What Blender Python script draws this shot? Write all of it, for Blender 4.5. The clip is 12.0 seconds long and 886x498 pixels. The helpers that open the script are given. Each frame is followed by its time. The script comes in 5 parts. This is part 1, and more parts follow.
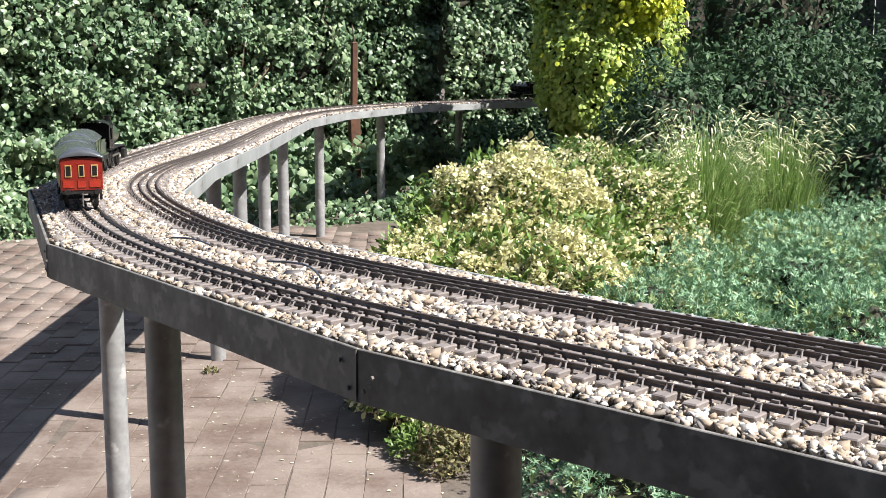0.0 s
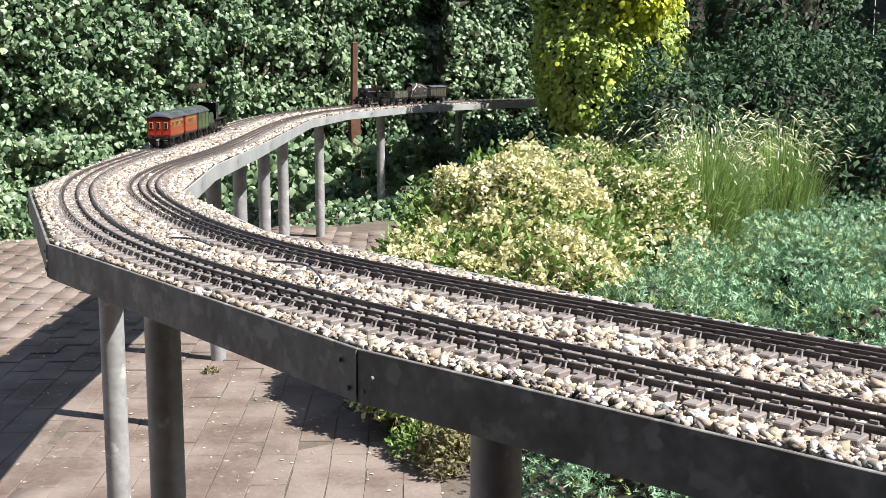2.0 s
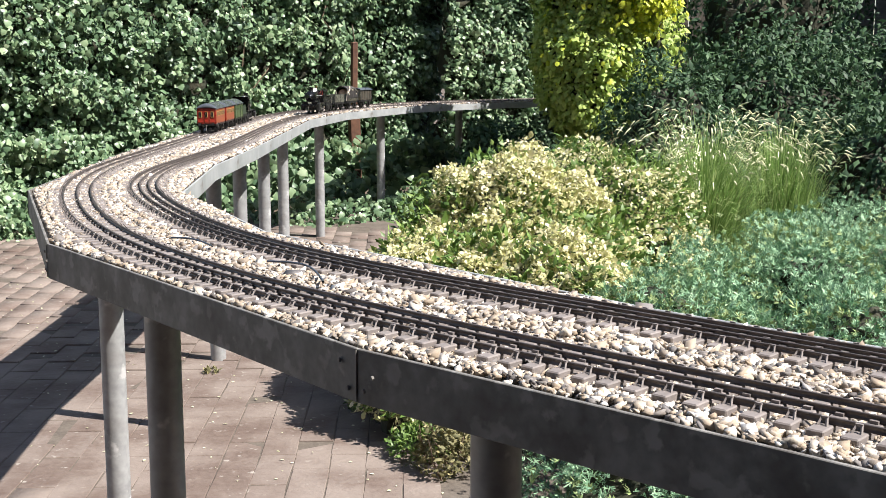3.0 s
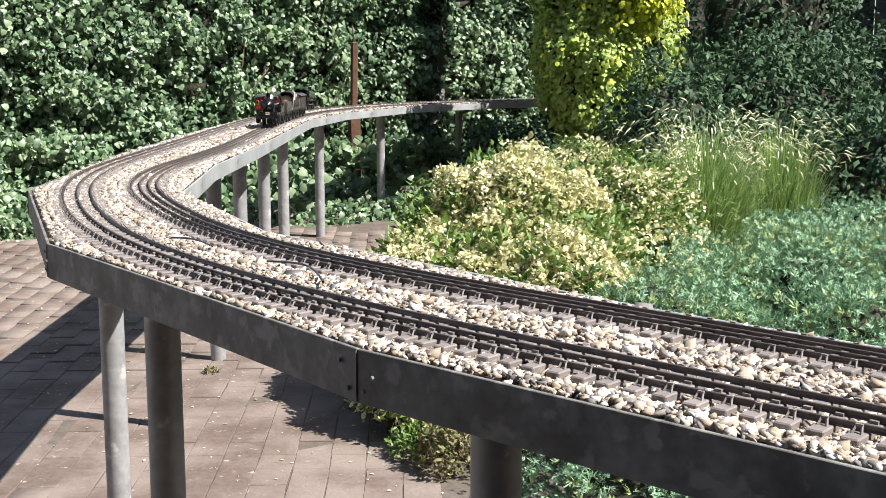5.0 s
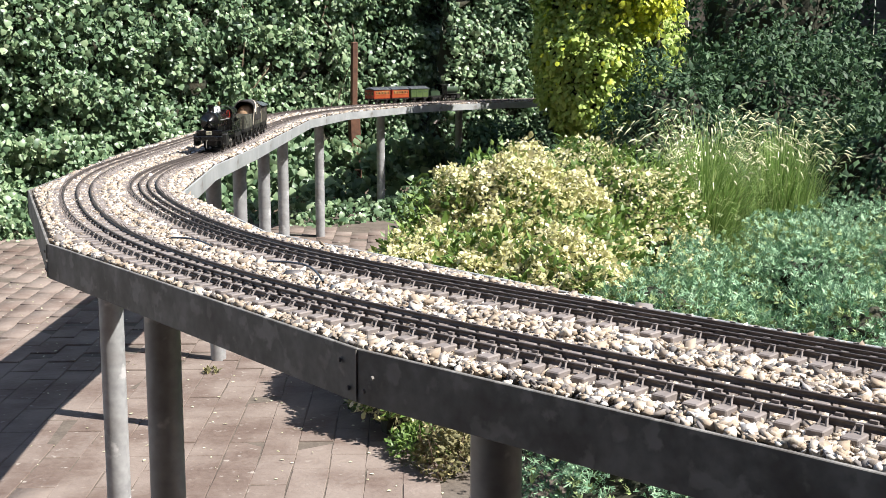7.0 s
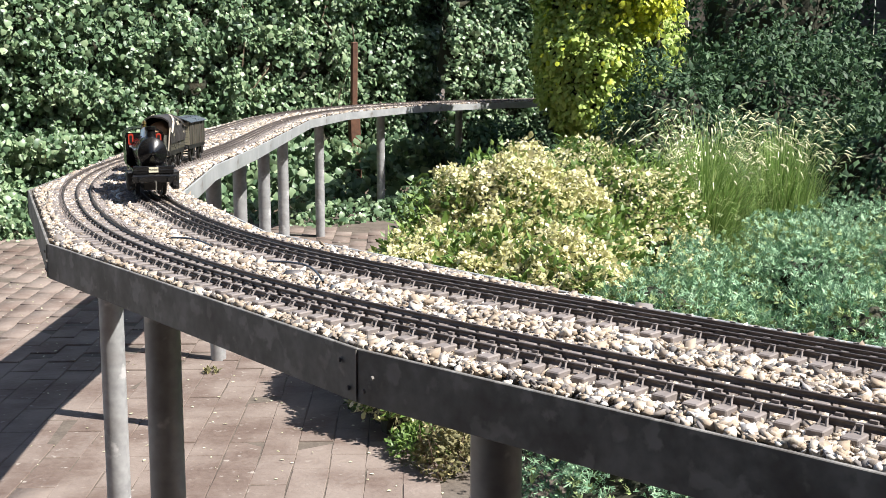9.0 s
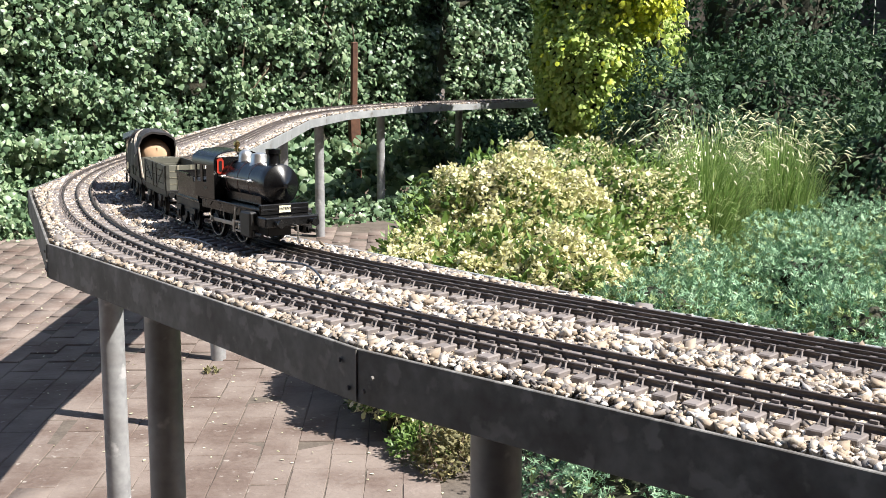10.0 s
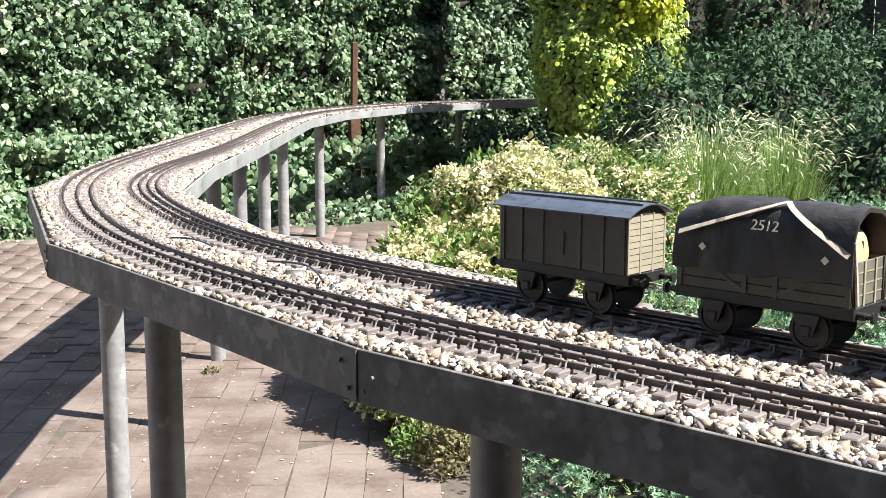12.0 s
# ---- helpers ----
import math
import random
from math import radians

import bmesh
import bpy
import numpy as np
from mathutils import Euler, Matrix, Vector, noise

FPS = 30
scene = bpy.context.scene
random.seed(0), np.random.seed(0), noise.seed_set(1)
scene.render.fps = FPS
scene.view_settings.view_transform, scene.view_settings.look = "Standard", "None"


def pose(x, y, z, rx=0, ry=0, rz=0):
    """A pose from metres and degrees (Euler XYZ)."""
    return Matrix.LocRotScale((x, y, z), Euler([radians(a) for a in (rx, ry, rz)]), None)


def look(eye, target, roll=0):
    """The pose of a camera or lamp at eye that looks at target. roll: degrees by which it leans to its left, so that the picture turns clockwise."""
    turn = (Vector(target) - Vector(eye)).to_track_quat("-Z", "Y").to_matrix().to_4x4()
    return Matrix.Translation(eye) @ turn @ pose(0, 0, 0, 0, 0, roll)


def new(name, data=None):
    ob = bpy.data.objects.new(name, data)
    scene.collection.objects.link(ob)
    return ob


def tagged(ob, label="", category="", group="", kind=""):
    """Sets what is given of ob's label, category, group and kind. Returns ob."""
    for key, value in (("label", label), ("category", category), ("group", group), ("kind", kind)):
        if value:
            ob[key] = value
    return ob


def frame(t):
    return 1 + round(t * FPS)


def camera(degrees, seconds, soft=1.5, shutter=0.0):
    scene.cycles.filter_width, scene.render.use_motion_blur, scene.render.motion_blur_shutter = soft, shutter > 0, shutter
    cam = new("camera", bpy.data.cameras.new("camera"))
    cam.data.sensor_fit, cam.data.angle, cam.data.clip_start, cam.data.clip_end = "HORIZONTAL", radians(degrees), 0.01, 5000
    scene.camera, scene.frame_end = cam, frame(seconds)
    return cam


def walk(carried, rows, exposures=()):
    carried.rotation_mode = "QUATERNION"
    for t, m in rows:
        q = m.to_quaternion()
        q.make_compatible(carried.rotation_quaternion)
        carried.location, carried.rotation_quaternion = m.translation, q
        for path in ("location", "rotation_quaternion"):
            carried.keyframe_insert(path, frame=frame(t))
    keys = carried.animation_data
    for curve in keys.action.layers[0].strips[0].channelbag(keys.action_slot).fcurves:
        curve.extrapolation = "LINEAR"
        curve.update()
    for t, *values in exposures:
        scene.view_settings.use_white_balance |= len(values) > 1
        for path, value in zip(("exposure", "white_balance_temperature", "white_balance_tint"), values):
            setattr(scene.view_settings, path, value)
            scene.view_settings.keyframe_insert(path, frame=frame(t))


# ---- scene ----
ZC = 0.92            # lens height over the patio
ZR = 0.692           # top of the rails
cam = camera(2 * math.degrees(math.atan(784 / 2100)), 12.0, soft=0.85)
EYE = (0.0, 0.0, ZC)
AIM = (0.0, 2100.0, ZC - 327.0)
walk(cam, [(0.0, look(EYE, AIM)), (12.0, look(EYE, AIM))], exposures=[(0.0, 1.19), (10.6, 1.19), (11.2, 1.29), (12.0, 1.44)])

# ---- light ----
SUN_FROM = Vector((0.80, -0.30, 1.06)).normalized()
world = bpy.data.worlds.new("sky")
scene.world = world
world.use_nodes = True
wn = world.node_tree
sky = wn.nodes.new("ShaderNodeTexSky")
sky.sky_type, sky.sun_disc = "NISHITA", False
sky.sun_elevation = math.asin(SUN_FROM.z)
sky.sun_rotation = math.atan2(SUN_FROM.x, SUN_FROM.y)
wn.nodes["Background"].inputs[1].default_value = 0.085
wn.links.new(sky.outputs[0], wn.nodes["Background"].inputs[0])
sun = new("sun", bpy.data.lights.new("sun", "SUN"))
sun.data.energy, sun.data.angle, sun.data.color = 5.0, radians(0.55), (1.0, 0.955, 0.90)
sun.matrix_world = look(SUN_FROM * 20, (0, 0, 0))


# ---- materials ----
def mat(name, c1, c2, rough=0.6, metal=0.0, scale=30.0, bump=0.2, island=0.0, rand=0.0, c3=None, spec=0.5, through_light=0.0, coat=0.0, wear=None, film=None):
    """Two colours mixed by coarse and fine noise; island and rand: how far each piece is tinted by its own colour along c1, c2, c3."""
    m = bpy.data.materials.new(name)
    m.use_nodes = True
    nt = m.node_tree
    n, lk = nt.nodes, nt.links
    b = n["Principled BSDF"]
    co = n.new("ShaderNodeNewGeometry").outputs["Position"] if rand else n.new("ShaderNodeTexCoord").outputs["Object"]

    def noise_tex(s, d):
        t = n.new("ShaderNodeTexNoise")
        t.inputs["Scale"].default_value, t.inputs["Detail"].default_value = s, d
        lk.new(co, t.inputs["Vector"])
        return t.outputs[0]
    coarse, fine = noise_tex(scale * 0.18, 3), noise_tex(scale, 5)

    def math_node(op, a, v):
        t = n.new("ShaderNodeMath")
        t.operation = op
        lk.new(a, t.inputs[0])
        if isinstance(v, float):
            t.inputs[1].default_value = v
        else:
            lk.new(v, t.inputs[1])
        return t.outputs[0]
    f = math_node("ADD", math_node("MULTIPLY", coarse, 0.55), math_node("MULTIPLY", fine, 0.45))
    stretch = n.new("ShaderNodeMapRange")
    stretch.inputs[1].default_value, stretch.inputs[2].default_value = 0.36, 0.64
    lk.new(f, stretch.inputs[0])
    f = stretch.outputs[0]
    if island or rand:
        if island:
            own = n.new("ShaderNodeNewGeometry").outputs["Random Per Island"]
        else:
            own = n.new("ShaderNodeObjectInfo").outputs["Random"]
        w = island or rand
        f = math_node("ADD", math_node("MULTIPLY", f, 1.0 - w), math_node("MULTIPLY", own, w))
    ramp = n.new("ShaderNodeValToRGB")
    e = ramp.color_ramp.elements
    e[0].color, e[1].color = (*c1, 1), (*c2, 1)
    if c3:
        mid = e.new(0.55)
        mid.color = (*c2, 1)
        e[2].color = (*c3, 1)
    lk.new(f, ramp.inputs[0])
    colour = ramp.outputs[0]
    if wear:
        mix = n.new("ShaderNodeMix")
        mix.data_type = "RGBA"
        spots = n.new("ShaderNodeMapRange")
        spots.inputs[1].default_value, spots.inputs[2].default_value = wear[1], wear[1] + 0.06
        lk.new(noise_tex(scale * wear[2], 6), spots.inputs[0])
        lk.new(spots.outputs[0], mix.inputs[0])
        lk.new(colour, mix.inputs[6])
        mix.inputs[7].default_value = (*wear[0], 1)
        colour = mix.outputs[2]
    if film:
        mix = n.new("ShaderNodeMix")
        mix.data_type = "RGBA"
        dust = n.new("ShaderNodeMapRange")
        dust.inputs[1].default_value, dust.inputs[2].default_value, dust.inputs[4].default_value = film[2], film[3], film[4]
        lk.new(noise_tex(film[1], 8), dust.inputs[0])
        lk.new(dust.outputs[0], mix.inputs[0])
        lk.new(colour, mix.inputs[6])
        mix.inputs[7].default_value = (*film[0], 1)
        colour = mix.outputs[2]
    lk.new(colour, b.inputs["Base Color"])
    rr = n.new("ShaderNodeMapRange")
    rr.inputs[3].default_value, rr.inputs[4].default_value = max(0.02, rough - 0.12), min(1.0, rough + 0.12)
    lk.new(fine, rr.inputs[0])
    lk.new(rr.outputs[0], b.inputs["Roughness"])
    b.inputs["Metallic"].default_value = metal
    b.inputs["Specular IOR Level"].default_value = spec
    b.inputs["Coat Weight"].default_value = coat
    if bump:
        bp = n.new("ShaderNodeBump")
        bp.inputs["Strength"].default_value, bp.inputs["Distance"].default_value = bump, 0.3 / scale
        lk.new(fine, bp.inputs["Height"])
        lk.new(bp.outputs[0], b.inputs["Normal"])
    if through_light:
        tr = n.new("ShaderNodeBsdfTranslucent")
        lk.new(colour, tr.inputs[0])
        mx = n.new("ShaderNodeMixShader")
        mx.inputs[0].default_value = through_light
        lk.new(b.outputs[0], mx.inputs[1])
        lk.new(tr.outputs[0], mx.inputs[2])
        lk.new(mx.outputs[0], n["Material Output"].inputs[0])
    return m


M_BRICK = mat("paver_brick", (0.098, 0.066, 0.053), (0.140, 0.104, 0.087), 0.85, scale=60, bump=0.6, rand=0.35, c3=(0.185, 0.150, 0.130), wear=((0.30, 0.27, 0.24), 0.64, 0.6), film=((0.215, 0.176, 0.152), 5.0, 0.42, 0.62, 0.85))
M_BRICKS = mat("paver_brick_rest", (0.098, 0.066, 0.053), (0.140, 0.104, 0.087), 0.85, scale=60, bump=0.6, island=0.35, c3=(0.185, 0.150, 0.130), wear=((0.30, 0.27, 0.24), 0.64, 0.6), film=((0.215, 0.176, 0.152), 5.0, 0.42, 0.62, 0.85))
M_JOINT = mat("joint_sand", (0.075, 0.060, 0.048), (0.135, 0.112, 0.092), 0.95, scale=120, bump=0.4)
M_SOIL = mat("garden_soil", (0.055, 0.04, 0.028), (0.14, 0.105, 0.075), 0.95, scale=40, bump=0.8)
# inner zinc is lightened for sun; outer zinc is dirty and darkened for shade
M_STEEL = mat("clean_sunlit_zinc_sheet", (0.27, 0.285, 0.29), (0.40, 0.415, 0.42), 0.5, metal=0.25, scale=35, bump=0.05, wear=((0.22, 0.21, 0.20), 0.64, 0.5), film=((0.46, 0.47, 0.47), 7.0, 0.50, 0.66, 0.6))
M_STEEL_DIRTY_SHADED = mat("dirty_shaded_zinc_sheet", (0.115, 0.108, 0.098), (0.24, 0.23, 0.215), 0.6, metal=0.2, scale=90, bump=0.08, wear=((0.275, 0.262, 0.242), 0.55, 0.4), film=((0.085, 0.072, 0.062), 20.0, 0.48, 0.64, 0.4))
M_POST = mat("galvanised_tube", (0.27, 0.275, 0.28), (0.42, 0.425, 0.43), 0.5, metal=0.3, scale=70, bump=0.08, wear=((0.56, 0.56, 0.56), 0.60, 0.35), film=((0.22, 0.21, 0.20), 9.0, 0.50, 0.68, 0.6))
M_DECK = mat("deck_board", (0.05, 0.045, 0.04), (0.10, 0.09, 0.08), 0.9, scale=40, bump=0.3)
M_STONE = mat("ballast_stone", (0.085, 0.075, 0.072), (0.39, 0.32, 0.255), 0.85, scale=140, bump=0.35, island=0.84, c3=(0.72, 0.70, 0.655))
for at, tone in ((0.16, (0.19, 0.175, 0.17)), (0.32, (0.30, 0.235, 0.17)), (0.72, (0.49, 0.435, 0.365)), (0.86, (0.57, 0.54, 0.51))):
    M_STONE.node_tree.nodes["Color Ramp"].color_ramp.elements.new(at).color = (*tone, 1)
M_RAIL = mat("dull_steel_rail", (0.065, 0.052, 0.046), (0.13, 0.108, 0.098), 0.48, metal=0.5, scale=160, bump=0.1)
M_SLEEPER = mat("grey_brown_plastic_sleeper", (0.138, 0.120, 0.113), (0.225, 0.197, 0.187), 0.7, scale=150, bump=0.15, rand=0.4)
M_SLEEPERS = mat("grey_brown_plastic_sleeper_rest", (0.138, 0.120, 0.113), (0.225, 0.197, 0.187), 0.7, scale=150, bump=0.15, island=0.4)
M_WIRE = mat("blue_black_wire", (0.02, 0.025, 0.035), (0.05, 0.06, 0.09), 0.4, scale=100, bump=0.0)
M_IVY = mat("ivy_leaf", (0.055, 0.108, 0.056), (0.130, 0.215, 0.112), 0.42, scale=25, bump=0.1, island=0.8, c3=(0.29, 0.39, 0.22), through_light=0.25)
M_IVY_PALE = mat("pale_ivy_leaf", (0.14, 0.23, 0.11), (0.25, 0.35, 0.19), 0.36, scale=25, bump=0.1, island=0.8, c3=(0.42, 0.50, 0.32), through_light=0.25)
M_IVY_OLD = mat("yellowed_ivy_leaf", (0.30, 0.20, 0.06), (0.48, 0.38, 0.10), 0.5, scale=25, bump=0.1, island=0.8, c3=(0.62, 0.52, 0.28), through_light=0.2)
# near-black twig colour that carries the deep shade inside foliage
M_SHADE_CORE = mat("dark_twig_shade", (0.018, 0.024, 0.012), (0.05, 0.045, 0.028), 0.9, scale=20, bump=0.8)
M_TWIG = mat("brown_twig", (0.07, 0.045, 0.03), (0.16, 0.11, 0.075), 0.85, scale=60, bump=0.4)
M_VARI = mat("cream_edged_leaf", (0.30, 0.34, 0.11), (0.66, 0.62, 0.34), 0.5, scale=60, bump=0.1, island=0.8, c3=(0.90, 0.84, 0.66), through_light=0.28)
M_VARI_G = mat("green_shrub_leaf", (0.06, 0.12, 0.025), (0.13, 0.22, 0.05), 0.5, scale=60, bump=0.1, island=0.8, c3=(0.24, 0.33, 0.08), through_light=0.25)
M_JUN = mat("blue_green_juniper", (0.062, 0.150, 0.082), (0.200, 0.360, 0.210), 0.6, scale=40, bump=0.0, island=0.75, c3=(0.47, 0.64, 0.41), through_light=0.15)
M_JUN_Y = mat("yellow_green_juniper", (0.14, 0.21, 0.075), (0.27, 0.35, 0.14), 0.65, scale=40, bump=0.0, island=0.7, c3=(0.36, 0.40, 0.19), through_light=0.15)
M_GOLD = mat("golden_conifer_leaf", (0.42, 0.50, 0.04), (0.66, 0.70, 0.075), 0.5, scale=30, bump=0.0, island=0.7, c3=(0.82, 0.82, 0.15), through_light=0.3)
M_GOLD_G = mat("olive_conifer_leaf", (0.23, 0.34, 0.085), (0.44, 0.56, 0.145), 0.5, scale=30, bump=0.0, island=0.75, c3=(0.66, 0.73, 0.23), through_light=0.42)
M_GRASS = mat("grass_blade", (0.10, 0.19, 0.045), (0.28, 0.42, 0.13), 0.42, scale=30, bump=0.0, island=0.85, c3=(0.60, 0.67, 0.33), through_light=0.38)
M_SEED = mat("pale_seed_head", (0.42, 0.43, 0.25), (0.60, 0.60, 0.38), 0.8, scale=80, bump=0.2, island=0.7, c3=(0.74, 0.73, 0.52))
M_BUSH = mat("dark_bush_leaf", (0.022, 0.052, 0.026), (0.052, 0.105, 0.050), 0.6, scale=25, bump=0.0, island=0.8, c3=(0.11, 0.185, 0.085), through_light=0.2, spec=0.3)
M_DRY = mat("dry_leaf", (0.10, 0.10, 0.045), (0.20, 0.185, 0.085), 0.7, scale=40, bump=0.0, island=0.8, c3=(0.36, 0.31, 0.15), through_light=0.2)
M_RUST = mat("rust_brown_timber", (0.07, 0.032, 0.02), (0.15, 0.07, 0.04), 0.85, scale=35, bump=0.4)
M_FENCE = mat("grey_fence_board", (0.10, 0.085, 0.07), (0.20, 0.175, 0.145), 0.9, scale=25, bump=0.4)
M_BLACK = mat("black_enamel", (0.004, 0.004, 0.0045), (0.009, 0.009, 0.009), 0.24, scale=60, bump=0.02, spec=0.5, wear=((0.05, 0.045, 0.04), 0.74, 0.8))
M_MATTE = mat("black_worn_paint", (0.006, 0.006, 0.006), (0.018, 0.017, 0.016), 0.5, scale=120, bump=0.1)
M_CHROME = mat("bright_nickel", (0.66, 0.64, 0.60), (0.80, 0.78, 0.75), 0.36, metal=0.9, scale=80, bump=0.02)
M_BRASS = mat("brass", (0.55, 0.40, 0.16), (0.70, 0.52, 0.22), 0.25, metal=1.0, scale=80, bump=0.03)
M_ROD = mat("worn_steel_rod", (0.36, 0.34, 0.31), (0.54, 0.51, 0.47), 0.35, metal=0.9, scale=120, bump=0.08)
M_REDRIM = mat("red_enamel", (0.33, 0.028, 0.016), (0.45, 0.045, 0.025), 0.35, scale=80, bump=0.03)
M_DARKRED = mat("dark_red_lining", (0.028, 0.007, 0.006), (0.050, 0.012, 0.009), 0.4, scale=80, bump=0.03)
M_PLATE = mat("cream_plate", (0.66, 0.60, 0.44), (0.78, 0.73, 0.57), 0.5, scale=120, bump=0.03)
# one grey tinplate twice: sides darkened for shade, ends lightened for sun
M_GREY = mat("shaded_grey_green_tinplate", (0.070, 0.071, 0.054), (0.118, 0.117, 0.092), 0.45, scale=70, bump=0.06, wear=((0.10, 0.08, 0.06), 0.68, 0.7))
M_GREY_END = mat("sunlit_grey_tinplate", (0.10, 0.10, 0.078), (0.17, 0.168, 0.135), 0.45, scale=70, bump=0.06, wear=((0.10, 0.08, 0.06), 0.68, 0.7))
# olive tinplate, darkened because the tarpaulin wagon's side lies in shade
M_OLIVE_SHADED = mat("shaded_olive_tinplate", (0.040, 0.037, 0.027), (0.078, 0.072, 0.053), 0.5, scale=70, bump=0.06, wear=((0.11, 0.10, 0.075), 0.66, 0.5))
# van brown taken darker for the shade on its long side
M_VAN = mat("shaded_brown_van_side", (0.040, 0.034, 0.027), (0.075, 0.064, 0.050), 0.5, scale=70, bump=0.06)
M_GREYD = mat("dark_grey_strapping", (0.045, 0.045, 0.038), (0.085, 0.085, 0.072), 0.5, scale=90, bump=0.05)
M_CREAML = mat("pale_plank_line", (0.27, 0.25, 0.185), (0.35, 0.325, 0.24), 0.5, scale=90, bump=0.03)
M_ROOF = mat("blue_grey_roof", (0.058, 0.070, 0.092), (0.105, 0.122, 0.150), 0.3, scale=60, bump=0.04, coat=0.2, wear=((0.03, 0.03, 0.035), 0.62, 0.4))
M_TARP = mat("black_tarpaulin", (0.014, 0.013, 0.013), (0.045, 0.040, 0.038), 0.55, scale=45, bump=0.5)
M_STRAP = mat("off_white_strap", (0.36, 0.31, 0.25), (0.58, 0.52, 0.43), 0.75, scale=120, bump=0.3, wear=((0.20, 0.14, 0.10), 0.58, 0.6))
M_BARREL = mat("pale_barrel_wood", (0.52, 0.33, 0.19), (0.68, 0.47, 0.31), 0.5, scale=50, bump=0.15)
M_RED = mat("crimson_coach_enamel", (0.19, 0.016, 0.011), (0.27, 0.026, 0.017), 0.3, scale=60, bump=0.02, coat=0.3)
M_ORANGE = mat("orange_lined_panel", (0.21, 0.045, 0.016), (0.30, 0.072, 0.024), 0.35, scale=90, bump=0.02)
M_RED_PANEL = mat("lighter_red_panel", (0.30, 0.022, 0.014), (0.38, 0.036, 0.02), 0.35, scale=90, bump=0.02)
M_YELLOW = mat("yellow_window_frame", (0.42, 0.29, 0.10), (0.54, 0.40, 0.16), 0.4, scale=90, bump=0.02)
M_CROOF = mat("grey_coach_roof", (0.070, 0.078, 0.090), (0.115, 0.125, 0.140), 0.2, metal=0.3, scale=60, bump=0.04)
M_GREEN = mat("olive_green_van_enamel", (0.050, 0.080, 0.028), (0.080, 0.115, 0.042), 0.35, scale=60, bump=0.03, coat=0.2)
M_LGREEN = mat("dark_green_enamel", (0.025, 0.045, 0.026), (0.05, 0.075, 0.045), 0.35, scale=60, bump=0.03, coat=0.2)
M_DARKWIN = mat("dark_opening", (0.008, 0.008, 0.008), (0.02, 0.02, 0.02), 0.3, scale=60, bump=0.0)


# ---- mesh helpers ----
def part(name, bm, material, parent=None, label="", smooth=False):
    """One mesh object from a bmesh, under its thing."""
    me = bpy.data.meshes.new(name)
    bm.to_mesh(me)
    bm.free()
    me.materials.append(material)
    if smooth:
        for p in me.polygons:
            p.use_smooth = True
        me.set_sharp_from_angle(angle=radians(38))
    ob = new(name, me)
    ob.parent = parent
    return tagged(ob, label)


def box(bm, x0, x1, y0, y1, z0, z1, bevel=0.0):
    r = bmesh.ops.create_cube(bm, size=1.0)["verts"]
    for v in r:
        v.co = Vector(((x0 + x1) / 2 + v.co.x * (x1 - x0), (y0 + y1) / 2 + v.co.y * (y1 - y0), (z0 + z1) / 2 + v.co.z * (z1 - z0)))
    if bevel:
        ed = list({e for v in r for e in v.link_edges})
        bmesh.ops.bevel(bm, geom=ed, offset=bevel, segments=1, affect="EDGES")
    return r


def tube(bm, r0, r1, a, b, seg=20, caps=True):
    """A cone or cylinder from a to b."""
    a, b = Vector(a), Vector(b)
    d = b - a
    m = Matrix.Translation((a + b) / 2) @ d.to_track_quat("Z", "Y").to_matrix().to_4x4()
    return bmesh.ops.create_cone(bm, cap_ends=caps, segments=seg, radius1=r0, radius2=r1, depth=d.length, matrix=m)["verts"]


def lathe(bm, profile, seg=24, m=None):
    """Turns a profile of (radius, height) round z."""
    rings = []
    for r, z in profile:
        rings.append([bm.verts.new((r * math.cos(2 * math.pi * i / seg), r * math.sin(2 * math.pi * i / seg), z)) for i in range(seg)])
    for p, q in zip(rings, rings[1:]):
        for i in range(seg):
            bm.faces.new((p[i], p[(i + 1) % seg], q[(i + 1) % seg], q[i]))
    bm.faces.new(list(reversed(rings[0])))
    bm.faces.new(rings[-1])
    if m is not None:
        bmesh.ops.transform(bm, matrix=m, verts=[v for ring in rings for v in ring])


def mesh_np(name, verts, tris, material, parent=None, label="", smooth=False):
    me = bpy.data.meshes.new(name)
    verts, tris = np.asarray(verts, np.float32), np.asarray(tris, np.int32)
    me.vertices.add(len(verts))
    me.vertices.foreach_set("co", verts.ravel())
    me.loops.add(tris.size)
    me.loops.foreach_set("vertex_index", tris.ravel())
    me.polygons.add(len(tris))
    me.polygons.foreach_set("loop_start", np.arange(0, tris.size, 3, dtype=np.int32))
    me.polygons.foreach_set("loop_total", np.full(len(tris), 3, np.int32))
    if smooth:
        me.polygons.foreach_set("use_smooth", np.ones(len(tris), bool))
    me.update()
    me.validate()
    me.materials.append(material)
    ob = new(name, me)
    ob.parent = parent
    return tagged(ob, label)


def unit(a):
    return a / np.maximum(np.linalg.norm(a, axis=-1, keepdims=True), 1e-9)


def scatter(points, up, out, size, shape, tris):
    """Copies of a small shape at points; its y runs along up, its z along out."""
    up = unit(up)
    side = unit(np.cross(up, out))
    face = np.cross(side, up)
    s = np.asarray(shape)[None]
    v = points[:, None] + size[:, None, None] * (s[..., :1] * side[:, None] + s[..., 1:2] * up[:, None] + s[..., 2:3] * face[:, None])
    t = np.asarray(tris)[None] + (np.arange(len(points)) * s.shape[1])[:, None, None]
    return v.reshape(-1, 3), t.reshape(-1, 3)


def join_np(sets):
    vs, ts, n = [], [], 0
    for v, t in sets:
        vs.append(v)
        ts.append(np.asarray(t) + n)
        n += len(v)
    return np.concatenate(vs), np.concatenate(ts)


